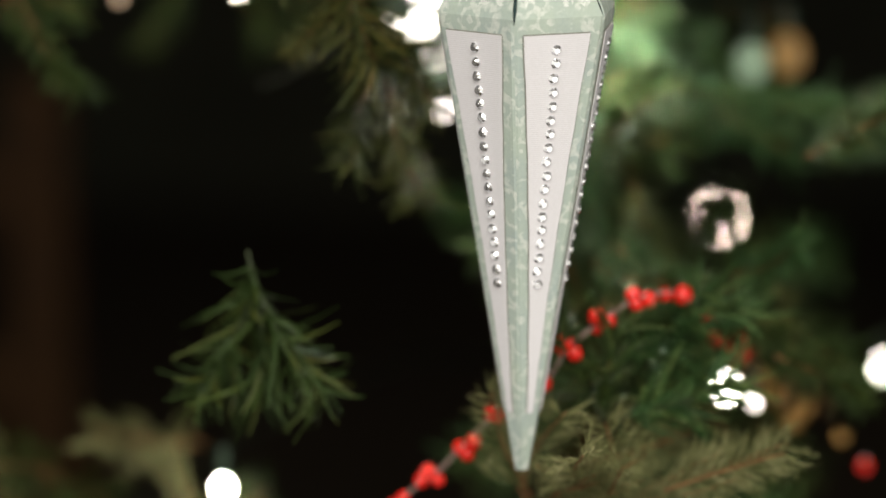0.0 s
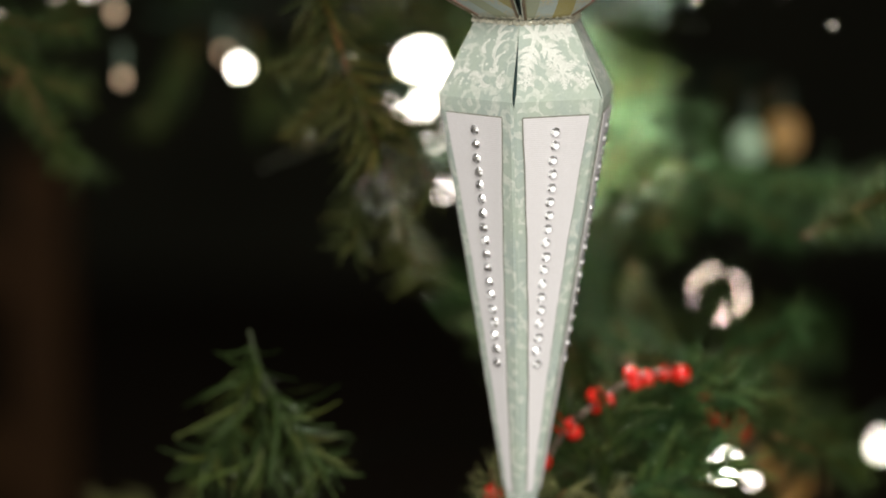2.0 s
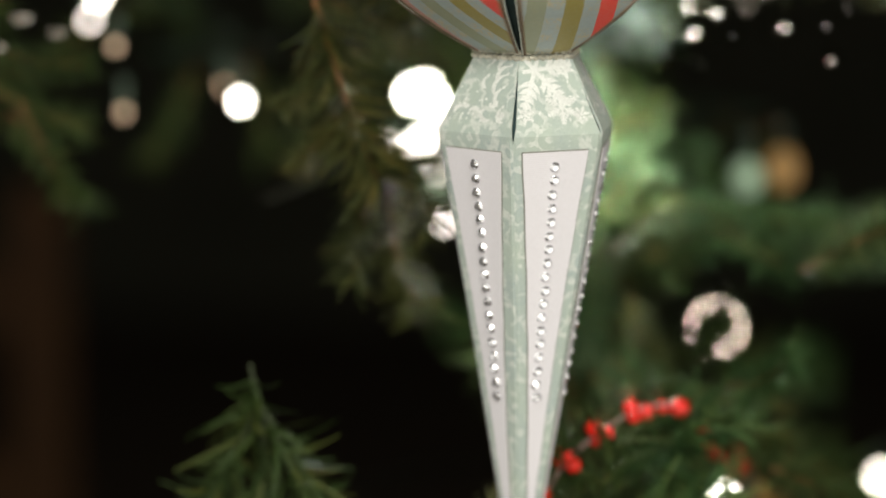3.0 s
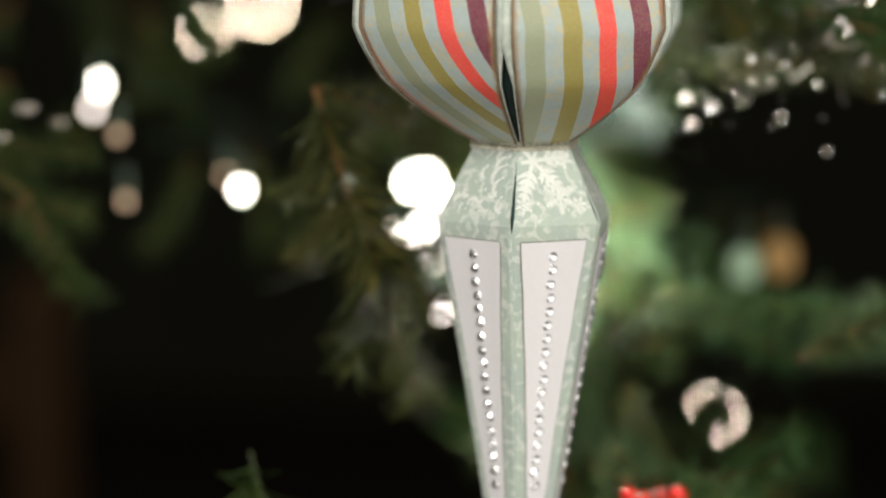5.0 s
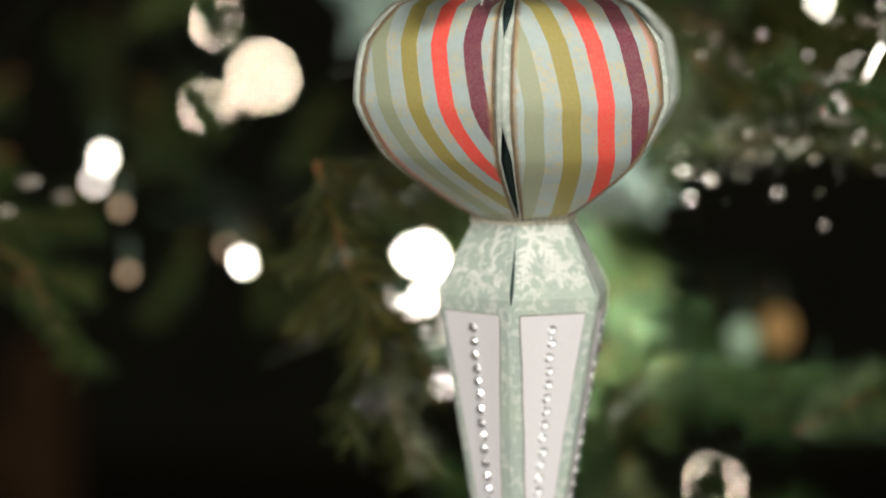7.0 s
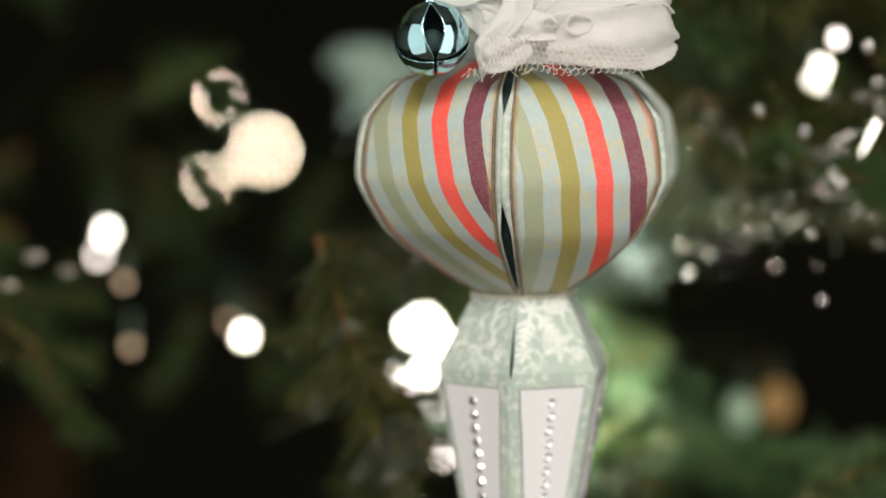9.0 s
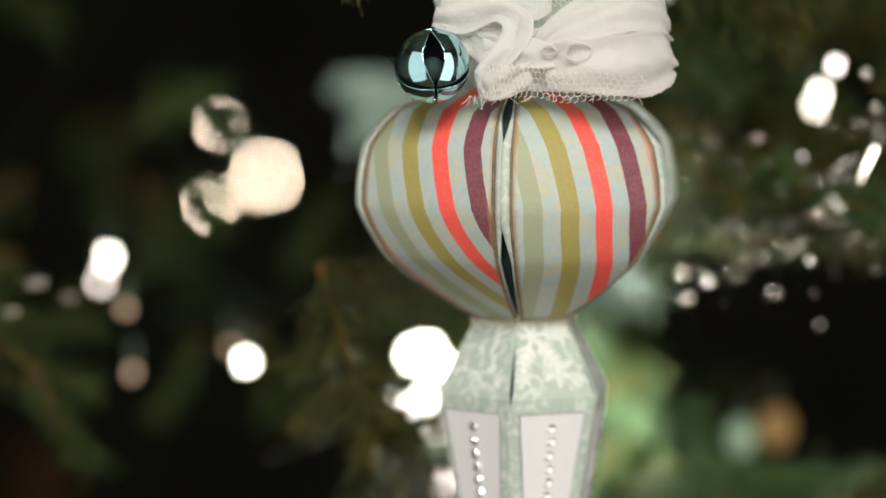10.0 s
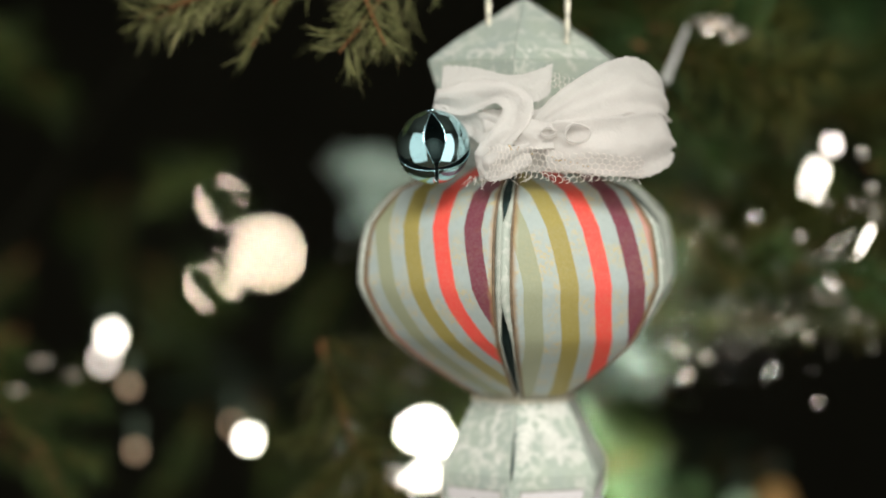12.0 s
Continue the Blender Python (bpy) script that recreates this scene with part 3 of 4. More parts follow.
def lace_net(parent, a, b, cols, rows_n):
    """Open hexagonal net laid between two edge lines."""
    nu = 60
    ea, eb = curve_pts(a, nu), curve_pts(b, nu)

    def place(u, v):
        f = min(max(u, 0), 1) * nu
        i = min(int(f), nu - 1)
        p = Vector(ea[i]).lerp(Vector(ea[i + 1]), f - i)
        q = Vector(eb[i]).lerp(Vector(eb[i + 1]), f - i)
        return (p.lerp(q, min(max(v, 0), 1)) + Vector((0, 0.9 * math.sin(u * 26 + v * 3), 0.5 * math.sin(u * 19)))) * 0.001

    bm = bmesh.new()
    for r in range(rows_n):
        for c in range(cols):
            x, y = (c + 0.5 * (r % 2)) / cols, (r + 0.5) / rows_n
            hx, hy = 0.5 / cols, 0.667 / rows_n
            pts = [place(x + dx * hx, y + dy * hy) for dx, dy in ((0, 1), (1, 0.5), (1, -0.5), (0, -1))]
            for p, q in zip(pts, pts[1:]):
                if (q - p).length > 1e-5:
                    tube(bm, [p, q], 0.00013, 3)
    part("lace_net", bm, M_LACE, parent, "open white lace net")


def bow():
    ob = thing("ribbon_bow", "ruffled white chiffon and lace bow tied round the ornament", "bow")
    R = lambda name, a, b, ruf, wav, seed, **kw: ribbon(ob, name, a, b, ruf, wav, seed, **kw)
    # flap that lies flat against the cap
    R("ribbon_back", [(-27, -38, 142.5), (-18, -40, 142.3), (-6, -43, 139.5), (2, -45, 139.8), (10, -43, 143)], [(-27.5, -40, 133), (-16, -44, 134), (-4, -47, 131), (4, -49, 130), (9, -48, 133)], 0.5, 0.9, 0.4)
    # torn tail that curls over the middle and falls beside the bell
    R("ribbon_tail", [(-29, -44, 134.3), (-16, -48, 137.2), (-5, -52, 136.6), (2.5, -55, 131.5), (2.2, -57, 123.6), (-4.2, -57, 116), (-8, -56, 109), (-8.5, -55, 104.5)],
      [(-30.5, -42, 128), (-20, -46, 125.5), (-10, -50, 129.6), (-7, -53, 127), (-11, -55, 120), (-16, -54, 114), (-16, -53, 109), (-14.5, -52, 104.5)], 0.7, 1.2, 1.7)
    R("ribbon_tail", [(-28, -42, 130), (-19, -44, 128), (-9, -48, 125), (-3, -50, 121)], [(-24, -42, 124.5), (-18, -44, 119), (-13, -48, 115), (-8, -50, 112)], 0.6, 1.0, 2.6)
    # upper loop: out, round the end and back
    R("ribbon_loop", [(3, -50, 125), (14, -52, 135), (27, -50, 143.0), (37, -46, 145.0), (45, -40, 139.5), (48.5, -33, 131.5), (47, -27, 128), (38, -24, 130)],
      [(4, -53, 119.5), (13, -57, 123), (26, -57.5, 125), (37, -53, 126.5), (45, -46, 126), (49, -38, 124), (48, -30, 123), (38, -26, 122)], 0.8, 1.7, 3.1)
    # lower loop, puffed at its end
    R("ribbon_loop", [(8, -55, 123.5), (20, -58, 125), (32, -57, 125.5), (43, -50, 127), (49, -42, 123), (51, -35, 117), (47, -30, 116)],
      [(7, -55, 108), (20, -58, 106.5), (31, -56, 105.5), (41, -50, 105), (48, -43, 108), (50.5, -36, 112.5), (47, -30, 112)], 0.8, 1.5, 4.4)
    # inner layer behind both loops
    R("ribbon_back", [(-14, -46, 128), (6, -48, 128), (28, -46, 136), (44, -36, 134)], [(-12, -48, 108), (6, -50, 107), (28, -49, 106), (46, -36, 108)], 0.9, 2.0, 7.0)
    # two rolled curls that show their open ends
    for x, z, r, seed in ((16.8, 119.8, 4.2, 5.2), (7.2, 120.6, 2.2, 6.1)):
        ring = [(x + r * math.cos(q) * (1.15 if math.cos(q) > 0 else 1.0), z + 0.8 * r * math.sin(q)) for q in [0.4 + 0.55 * i for i in range(12)]]
        R("ribbon_curl", [(a, -60.6 + 0.30 * (a - x), b) for a, b in ring], [(a + 2.0, -52, b - 0.6) for a, b in ring], 0.55, 0.8, seed, nu=60, nv=10)
    # puff under the knot
    R("ribbon_puff", [(-15, -53, 114.5), (-10, -58, 116), (-4, -59, 115.5), (2, -56, 117)], [(-14.5, -53, 105), (-10, -57, 104), (-4, -58, 105.5), (2, -56, 108.5)], 1.0, 1.4, 6.3)
    R("ribbon_knot", [(-3, -54, 127), (3, -57.5, 124.5), (9, -56, 123)], [(-5, -54, 116), (3, -58.5, 114.5), (10, -57, 115)], 0.6, 1.1, 8.0, nu=20)
    lace_net(ob, [(-12, -57, 115), (-3, -61, 115.5), (8, -62, 114.5), (24, -61, 113), (40, -53, 112)], [(-13, -56, 104.5), (-4, -60.5, 105.6), (8, -62, 104.2), (24, -60, 103.8), (40, -52, 105)], 27, 5)
    lace_net(ob, [(10, -47, 140), (18, -49, 137), (27, -50, 133)], [(8, -47, 136), (16, -50, 131), (26, -51, 128)], 10, 3)
    # Tiny metal balls added where the lace shows gold glints.
    bm = bmesh.new()
    glint = random.Random(14)
    for i in range(16):
        x = glint.uniform(-8, 21)
        p = Vector((x, -63.2 + 0.04 * abs(x - 8), 116.0 - 0.24 * (x + 8) + glint.uniform(-0.8, 0.8))) * 0.001
        ball(bm, p, glint.uniform(0.00018, 0.00036), 6)
    part("gold_glint", bm, M_GLINT, ob, "tiny gold metal balls added for the glints in the lace")
    # frayed threads
    rng = random.Random(9)
    bm = bmesh.new()
    for i in range(46):
        x = rng.uniform(-18, -8) if i < 26 else rng.uniform(-8, 40)
        p = Vector((x, -55 + 0.1 * abs(x), 105.5))
        pts = [p]
        d = Vector((rng.uniform(-1, 1), rng.uniform(-0.6, 0.2), rng.uniform(-1.2, -0.1)))
        for s in range(4):
            d += Vector((rng.uniform(-0.6, 0.6), rng.uniform(-0.3, 0.3), rng.uniform(-0.5, 0.4)))
            pts.append(pts[-1] + d * rng.uniform(0.3, 0.8))
        tube(bm, [q * 0.001 for q in pts], 0.00011, 3)
    part("frayed_thread", bm, M_LACE, ob)


bow()


def jingle_bell():
    r = 0.0124
    ob = thing("jingle_bell", "shiny pale blue metal jingle bell beside the bow", "bell", (-0.0302, -0.050, 0.1152))
    bm = bmesh.new()
    bmesh.ops.create_uvsphere(bm, u_segments=220, v_segments=150, radius=r)
    cut = []
    for f in bm.faces:
        p = (f.calc_center_median() / r).normalized()
        t = math.degrees(math.acos(max(-1, min(1, -p.z))))
        leaf = 0.03 + 0.25 * math.sin(math.pi * min(1, t / 104)) ** 1.6
        slot = (t < 104 and abs(p.x) < leaf and p.y < 0) or (t < 74 and ((abs(p.x) < 0.05 and p.y >= 0) or abs(p.y) < 0.04 + 0.08 * abs(p.x)))
        if slot or (p.y < 0 and abs(p.x) < 0.11 and 110 < t < 119):
            cut.append(f)
    bmesh.ops.delete(bm, geom=cut, context="FACES")
    for v in bm.verts:
        h = v.co.z / r
        v.co *= 1 + 0.008 * math.exp(-((h - 0.10) / 0.03) ** 2)
    # The shell's inner side is coloured dark so the slot looks unlit.
    body = smooth(part("bell_shell", bm, [M_BELL, M_DARK], ob))
    thicken(body, 0.0005).modifiers["thickness"].material_offset = 1
    bm = bmesh.new()
    ball(bm, (0, 0, -0.002), 0.0042, 16)
    part("clapper", bm, M_DARK, ob, "dark clapper inside")
    bm = bmesh.new()
    tube(bm, [(0.0018 * math.cos(a), 0, r + 0.0004 + 0.0018 * math.sin(a)) for a in [math.pi * 2 * i / 20 for i in range(21)]], 0.0006, 8)
    part("bell_loop", bm, M_BELL, ob)
    ob.rotation_euler = (radians(-55), radians(-4), radians(4))


jingle_bell()

# ---------------------------------------------------------------- tree
tree = thing("christmas_tree", "dark green artificial Christmas tree with drooping needled branches", "tree", (0.06, 0.66, -1.15))
TREE_AT = Vector(tree.location)


def trunk():
    bm = bmesh.new()
    tube(bm, [(0.004 * math.sin(i * 0.9), 0.004 * math.cos(i * 1.3), 0.12 * i) for i in range(19)], 0.019, 14, 0.7)
    smooth(part("trunk", bm, M_TRUNK, tree, "brown tree trunk"))
    for a in (0.3, 2.4, 4.5):
        bm = bmesh.new()
        tube(bm, [(0, 0, 0.12), (0.12 * math.cos(a), 0.12 * math.sin(a), 0.06), (0.3 * math.cos(a), 0.3 * math.sin(a), 0.012)], 0.012, 8)
        part("stand_leg", bm, M_WIRE, tree)


def sprig_meshes(kind, seed):
    """Stem and needles of one branch tip, 1 unit = 0.1 m long along z."""
    rng = random.Random(seed)
    length = 0.10
    stem = bmesh.new()
    axis = curve_pts([(0, 0, 0), (rng.uniform(-.006, .006), rng.uniform(-.006, .006), 0.05), (rng.uniform(-.012, .012), rng.uniform(-.012, .012), length)], 12)
    tube(stem, axis, 0.0017 if kind == "fine" else 0.0014, 6, 0.5)
    v, f = [], []

    def needle(p, d, ln, w, droop):
        u = d.cross(Vector((rng.uniform(-1, 1), rng.uniform(-1, 1), rng.uniform(-1, 1)))).normalized()
        n = d.cross(u).normalized()
        o = len(v)
        segs = 3 if kind in ("pine", "fine") else 4
        bend = Vector((rng.uniform(-1, 1), rng.uniform(-1, 1), rng.uniform(-1, 1))) * droop
        for s in range(segs):
            t = s / (segs - 1)
            c = p + d * (ln * t) + bend * (ln * t * t)
            ww = w * ((1.0, 1.0, 0.3) if segs == 3 else (1.0, 1.05, 0.9, 0.35))[s]
            v.extend((c + u * ww, c + n * (ww * 0.5), c - u * ww))
        for s in range(segs - 1):
            b = o + s * 3
            for i in range(3):
                j = (i + 1) % 3
                f.append((b + i, b + j, b + 3 + j, b + 3 + i))
        f.append((o + (segs - 1) * 3, o + (segs - 1) * 3 + 1, o + (segs - 1) * 3 + 2))

    if kind == "pine":
        for i in range(150):
            t = rng.random() ** 0.8
            k = min(int(t * 12), 11)
            p = Vector(axis[k]).lerp(Vector(axis[k + 1]), t * 12 - k)
            a = rng.uniform(0, 2 * math.pi)
            open_ = rng.uniform(0.5, 1.05)
            d = Vector((math.cos(a) * math.sin(open_), math.sin(a) * math.sin(open_), math.cos(open_)))
            needle(p, d, rng.uniform(0.020, 0.033), rng.uniform(0.00045, 0.00075), 0.22)
    elif kind == "fine":
        for i in range(270):
            t = rng.random() ** 0.85
            k = min(int(t * 12), 11)
            p = Vector(axis[k]).lerp(Vector(axis[k + 1]), t * 12 - k)
            a = rng.uniform(0, 2 * math.pi)
            open_ = rng.uniform(0.55, 1.35)
            d = Vector((math.cos(a) * math.sin(open_), math.sin(a) * math.sin(open_), math.cos(open_)))
            needle(p, d, rng.uniform(0.022, 0.036), rng.uniform(0.00060, 0.00090), 0.22)
    elif kind == "sparse":
        for i in range(64):
            t = 0.10 + 0.90 * rng.random()
            k = min(int(t * 12), 11)
            p = Vector(axis[k]).lerp(Vector(axis[k + 1]), t * 12 - k)
            a = rng.uniform(0, 2 * math.pi)
            open_ = rng.uniform(0.15, 1.35)
            d = Vector((math.cos(a) * math.sin(open_), math.sin(a) * math.sin(open_), math.cos(open_)))
            needle(p, d, rng.uniform(0.034, 0.056), rng.uniform(0.0012, 0.0019), 0.42)
    else:
        # flat feathery fronds: twigs to both sides, fine scales along them
        for i in range(26):
            t = 0.06 + 0.94 * i / 26
            k = min(int(t * 12), 11)
            p = Vector(axis[k]).lerp(Vector(axis[k + 1]), t * 12 - k)
            sgn = 1 if i % 2 else -1
            a = rng.uniform(-0.5, 0.5)
            d = Vector((sgn * math.cos(a) * 0.72, math.sin(a) * 0.8, 0.72)).normalized()
            ln = rng.uniform(0.022, 0.038) * (1.1 - 0.5 * t)
            needle(p, d, ln, 0.0005, 0.2)
            for j in range(16):
                q = p + d * (ln * (0.12 + 0.88 * j / 16))
                d2 = (d + Vector((rng.uniform(-1, 1), rng.uniform(-1, 1), rng.uniform(-0.6, 1))) * 0.5).normalized()
                needle(q, d2, rng.uniform(0.006, 0.015), rng.uniform(0.00018, 0.00034), 0.3)
    sm = bpy.data.meshes.new("branch")
    stem.to_mesh(sm)
    stem.free()
    sm.materials.append(M_STEM if kind == "sparse" else M_BARK)
    nm = bpy.data.meshes.new("needles")
    nm.from_pydata([tuple(q) for q in v], [], f)
    return sm, nm


SPRIGS = {}
for kind_, count_ in (("pine", 5), ("fine", 4), ("sparse", 3), ("cedar", 4)):
    SPRIGS[kind_] = [sprig_meshes(kind_, 11 * i + len(kind_)) for i in range(count_)]
NEEDLES = {}


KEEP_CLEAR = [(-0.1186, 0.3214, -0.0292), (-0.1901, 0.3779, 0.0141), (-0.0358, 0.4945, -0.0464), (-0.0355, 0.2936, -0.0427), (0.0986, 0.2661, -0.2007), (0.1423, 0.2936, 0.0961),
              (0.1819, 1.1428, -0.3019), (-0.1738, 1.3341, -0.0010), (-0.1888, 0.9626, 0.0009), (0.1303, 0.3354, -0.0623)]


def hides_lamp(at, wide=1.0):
    """Whether a branch at that place would hide a lamp from the camera's middle position."""
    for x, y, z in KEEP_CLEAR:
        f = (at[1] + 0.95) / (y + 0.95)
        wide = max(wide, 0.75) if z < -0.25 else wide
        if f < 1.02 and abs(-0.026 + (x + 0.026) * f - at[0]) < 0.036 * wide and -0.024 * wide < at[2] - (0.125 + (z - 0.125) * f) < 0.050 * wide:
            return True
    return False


def in_dark_area(at, d, size):
    """Whether a branch would show in two right-hand areas of the camera's view kept dark."""
    for q in (0.0, 0.05, 0.1):
        x, y, z = [a + b * q * size for a, b in zip(at, Vector(d).normalized())]
        f = 1.15 / (y + 0.95)
        x, z = -0.026 + (x + 0.026) * f, 0.125 + (z - 0.125) * f
        if (x > 0.066 and -0.026 < z < 0.036) or (x > 0.125 and -0.17 < z < -0.085):
            return True
    return False


def branch(kind, i, at, towards, size, roll=0.0, material=None):
    """One branch tip of the tree, from at towards a direction; size 1 is 0.1 m."""
    m = material or (M_CEDAR if kind == "cedar" else M_PINE)
    sm, nm = SPRIGS[kind][i % len(SPRIGS[kind])]
    key = (nm.name, m.name)
    if key not in NEEDLES:
        c = nm.copy()
        c.materials.append(m)
        NEEDLES[key] = c
    ob = new("branch", sm)
    ob.parent = tree
    q = Vector(towards).normalized().to_track_quat("Z", "Y") @ Euler((0, 0, roll)).to_quaternion()
    ob.matrix_basis = Matrix.LocRotScale(Vector(at) - TREE_AT, q, Vector((size,) * 3))
    nd = new("needles", NEEDLES[key])
    nd.parent = ob
    return ob


def boughs():
    """Dark wired boughs that carry the branch tips."""
    rng = random.Random(17)
    ends = [(0.00, 0.02, 0.245), (-0.07, 0.10, 0.07), (-0.10, 0.16, -0.05), (-0.05, 0.04, 0.205), (-0.16, 0.20, -0.235), (0.04, 0.07, -0.205), (0.06, 0.10, -0.150), (0.09, 0.18, -0.090),
            (0.08, 0.20, 0.000), (0.10, 0.20, 0.080), (0.09, 0.16, 0.180), (0.14, 0.22, -0.200), (-0.24, 0.28, 0.050), (-0.06, 0.42, 0.110), (-0.20, 0.50, 0.070), (0.16, 0.30, 0.100)]
    for x, y, z in ends:
        lift = 0.10 if x < -0.12 and z > 0 else 0.0
        a = Vector((0.06, 0.66, z - 0.06 + 1.5 * lift))
        b = Vector((x, y, z))
        m = a.lerp(b, 0.55) + Vector((rng.uniform(-0.02, 0.02), 0.02, 0.03 + lift))
        bm = bmesh.new()
        tube(bm, [Vector(p) - TREE_AT for p in curve_pts([tuple(a), tuple(m), tuple(b)], 14)], 0.0040, 6, 0.4)
        part("bough", bm, M_BOUGH, tree, "dark wired bough")


trunk()
boughs()
# hanging sprig beside the cone, and the blurred ones above it
branch("sparse", 0, (-0.096, 0.040, -0.090), (0.10, -0.15, -1), 0.50, 0.3)
branch("sparse", 1, (-0.092, 0.035, -0.104), (0.55, -0.20, -1), 0.44, 1.3)
branch("sparse", 2, (-0.099, 0.040, -0.116), (-0.35, -0.2, -0.6), 0.30, 2.3)
branch("sparse", 0, (-0.094, 0.045, -0.098), (-0.30, -0.2, -0.9), 0.44, 4.6)
# long sprig that hangs in front of the bright lamps, its stem bare and brown
branch("fine", 0, (-0.0730, 0.062, 0.040), (0.42, -0.12, -0.95), 0.70, 0.2, M_SPRIG)
branch("fine", 1, (-0.0570, 0.058, -0.002), (0.55, -0.15, -0.85), 0.46, 1.2, M_SPRIG)
branch("fine", 2, (-0.0470, 0.055, -0.020), (0.80, -0.10, 0.10), 0.17, 2.0, M_SPRIG)
branch("fine", 3, (-0.0650, 0.060, 0.018), (-0.75, -0.10, -0.75), 0.26, 0.9, M_SPRIG)
branch("fine", 1, (-0.0570, 0.060, -0.002), (-0.70, -0.10, -0.70), 0.30, 2.9, M_SPRIG)
branch("fine", 2, (-0.0480, 0.070, -0.026), (-0.35, -0.10, -0.9), 0.40, 2.1, M_SPRIG)
branch("fine", 3, (-0.0470, 0.080, -0.034), (0.20, -0.10, -1.0), 0.44, 0.1, M_OLIVE)
branch("fine", 0, (-0.0720, 0.070, 0.040), (0.9, -0.1, -0.35), 0.36, 1.9, M_SPRIG)
# flocked cedar tips overhead
branch("cedar", 0, (-0.045, 0.010, 0.182), (-0.75, -0.25, -0.20), 0.74, 0.4)
branch("cedar", 1, (-0.085, 0.010, 0.181), (-0.5, -0.2, -0.25), 0.50, 0.9)
branch("cedar", 2, (-0.035, 0.010, 0.188), (-0.30, -0.35, -0.55), 0.60, 1.9)
branch("cedar", 3, (-0.060, 0.000, 0.188), (0.15, -0.3, -0.5), 0.50, 2.9)
branch("cedar", 0, (-0.070, 0.000, 0.190), (-0.35, -0.3, -0.5), 0.50, 3.6)
branch("cedar", 1, (-0.062, 0.005, 0.186), (-0.8, -0.2, -0.30), 0.66, 2.2)
branch("cedar", 2, (-0.085, 0.005, 0.184), (-0.7, -0.2, -0.32), 0.54, 4.1)
rng_ = random.Random(21)
# flocked cedar below the tip
for i in range(30):
    branch("cedar", i, (rng_.uniform(-0.004, 0.066), rng_.uniform(0.000, 0.040), rng_.uniform(-0.205, -0.168)), (rng_.uniform(-0.5, 1.0), rng_.uniform(-0.5, 0.0), rng_.uniform(-0.2, 0.45)), rng_.uniform(0.34, 0.52), rng_.uniform(0, 6))
for i in range(14):
    branch("cedar", i, (rng_.uniform(-0.22, -0.11), rng_.uniform(0.15, 0.22), rng_.uniform(-0.255, -0.212)), (rng_.uniform(-0.6, 0.6), rng_.uniform(-0.8, -0.3), rng_.uniform(0.0, 0.5)), rng_.uniform(0.5, 0.8), rng_.uniform(0, 6), (M_CEDAR, M_PINE)[i % 2])
# needles round the bead garland
for i, (p, d, s) in enumerate([((0.040, 0.070, -0.125), (0.6, -0.3, 0.20), 0.45), ((0.046, 0.070, -0.140), (0.7, -0.3, 0.0), 0.34), ((0.034, 0.065, -0.140), (0.5, -0.3, 0.4), 0.42),
                               ((0.048, 0.070, -0.150), (0.3, -0.3, 0.6), 0.42)]):
    branch("sparse", i, p, d, s, i * 1.1, M_PINE_BLUE)
for i, (p, d, s) in enumerate([((0.030, 0.035, -0.150), (-0.45, -0.1, 0.75), 0.40), ((0.034, 0.035, -0.150), (0.85, -0.1, 0.25), 0.44), ((0.030, 0.035, -0.152), (0.15, -0.1, 0.9), 0.36)]):
    branch("sparse", i + 1, p, d, s, 0.5 + i * 1.3, (M_PINE, M_PINE_BLUE)[i % 2])
# the deep right side of the tree
def fill(rng, n, kinds, xs, ys, zs, way, sizes, mats):
    for i in range(n):
        y = rng.uniform(*ys)
        p = (rng.uniform(xs[0], xs[1] + 0.35 * max(0, y - 0.15)), y, rng.uniform(*zs))
        d, size, roll = [rng.uniform(*w) for w in way], rng.uniform(*sizes), rng.uniform(0, 6)
        way_ = Vector(d).normalized() * (0.1 * size)
        if not any(hides_lamp(Vector(p) + way_ * q, 0.42) for q in (0, 0.5, 1.0)) and not in_dark_area(p, d, size):
            branch(kinds[i % len(kinds)], i, p, d, size, roll, mats[i % len(mats)])


# Mostly the darker needles, standing in for the tree's own shade.
fill(rng_, 120, ("pine", "fine"), (0.01, 0.10), (0.14, 0.38), (-0.27, 0.22), ((-0.7, 0.8), (-1.0, -0.2), (-0.7, 0.3)), (0.5, 0.9), (M_PINE, M_PINE, M_PINE_BLUE))
# boughs below the shoulder, partly lit by their brighter needle colour
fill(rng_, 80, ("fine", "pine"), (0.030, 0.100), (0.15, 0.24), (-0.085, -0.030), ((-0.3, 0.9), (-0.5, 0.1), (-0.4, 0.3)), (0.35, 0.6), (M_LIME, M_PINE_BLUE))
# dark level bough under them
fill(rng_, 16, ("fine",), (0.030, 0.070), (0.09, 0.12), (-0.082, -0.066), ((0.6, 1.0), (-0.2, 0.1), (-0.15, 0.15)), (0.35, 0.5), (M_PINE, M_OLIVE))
# tips beside the neck, in a pale colour that stands for brighter light
fill(rng_, 30, ("cedar",), (0.024, 0.056), (0.20, 0.28), (-0.002, 0.024), ((-0.2, 0.6), (-0.6, -0.2), (-0.3, 0.3)), (0.3, 0.45), (M_FROST,))
# level tips at the right end of the lit boughs
fill(rng_, 40, ("fine",), (0.050, 0.095), (0.13, 0.19), (-0.078, -0.045), ((-0.2, 1.0), (-0.3, 0.2), (-0.2, 0.2)), (0.24, 0.38), (M_LIME, M_PINE_BLUE))
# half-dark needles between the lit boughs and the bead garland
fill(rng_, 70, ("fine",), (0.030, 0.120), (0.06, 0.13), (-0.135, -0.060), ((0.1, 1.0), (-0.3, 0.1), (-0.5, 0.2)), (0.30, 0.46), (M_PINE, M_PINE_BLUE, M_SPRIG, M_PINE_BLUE))
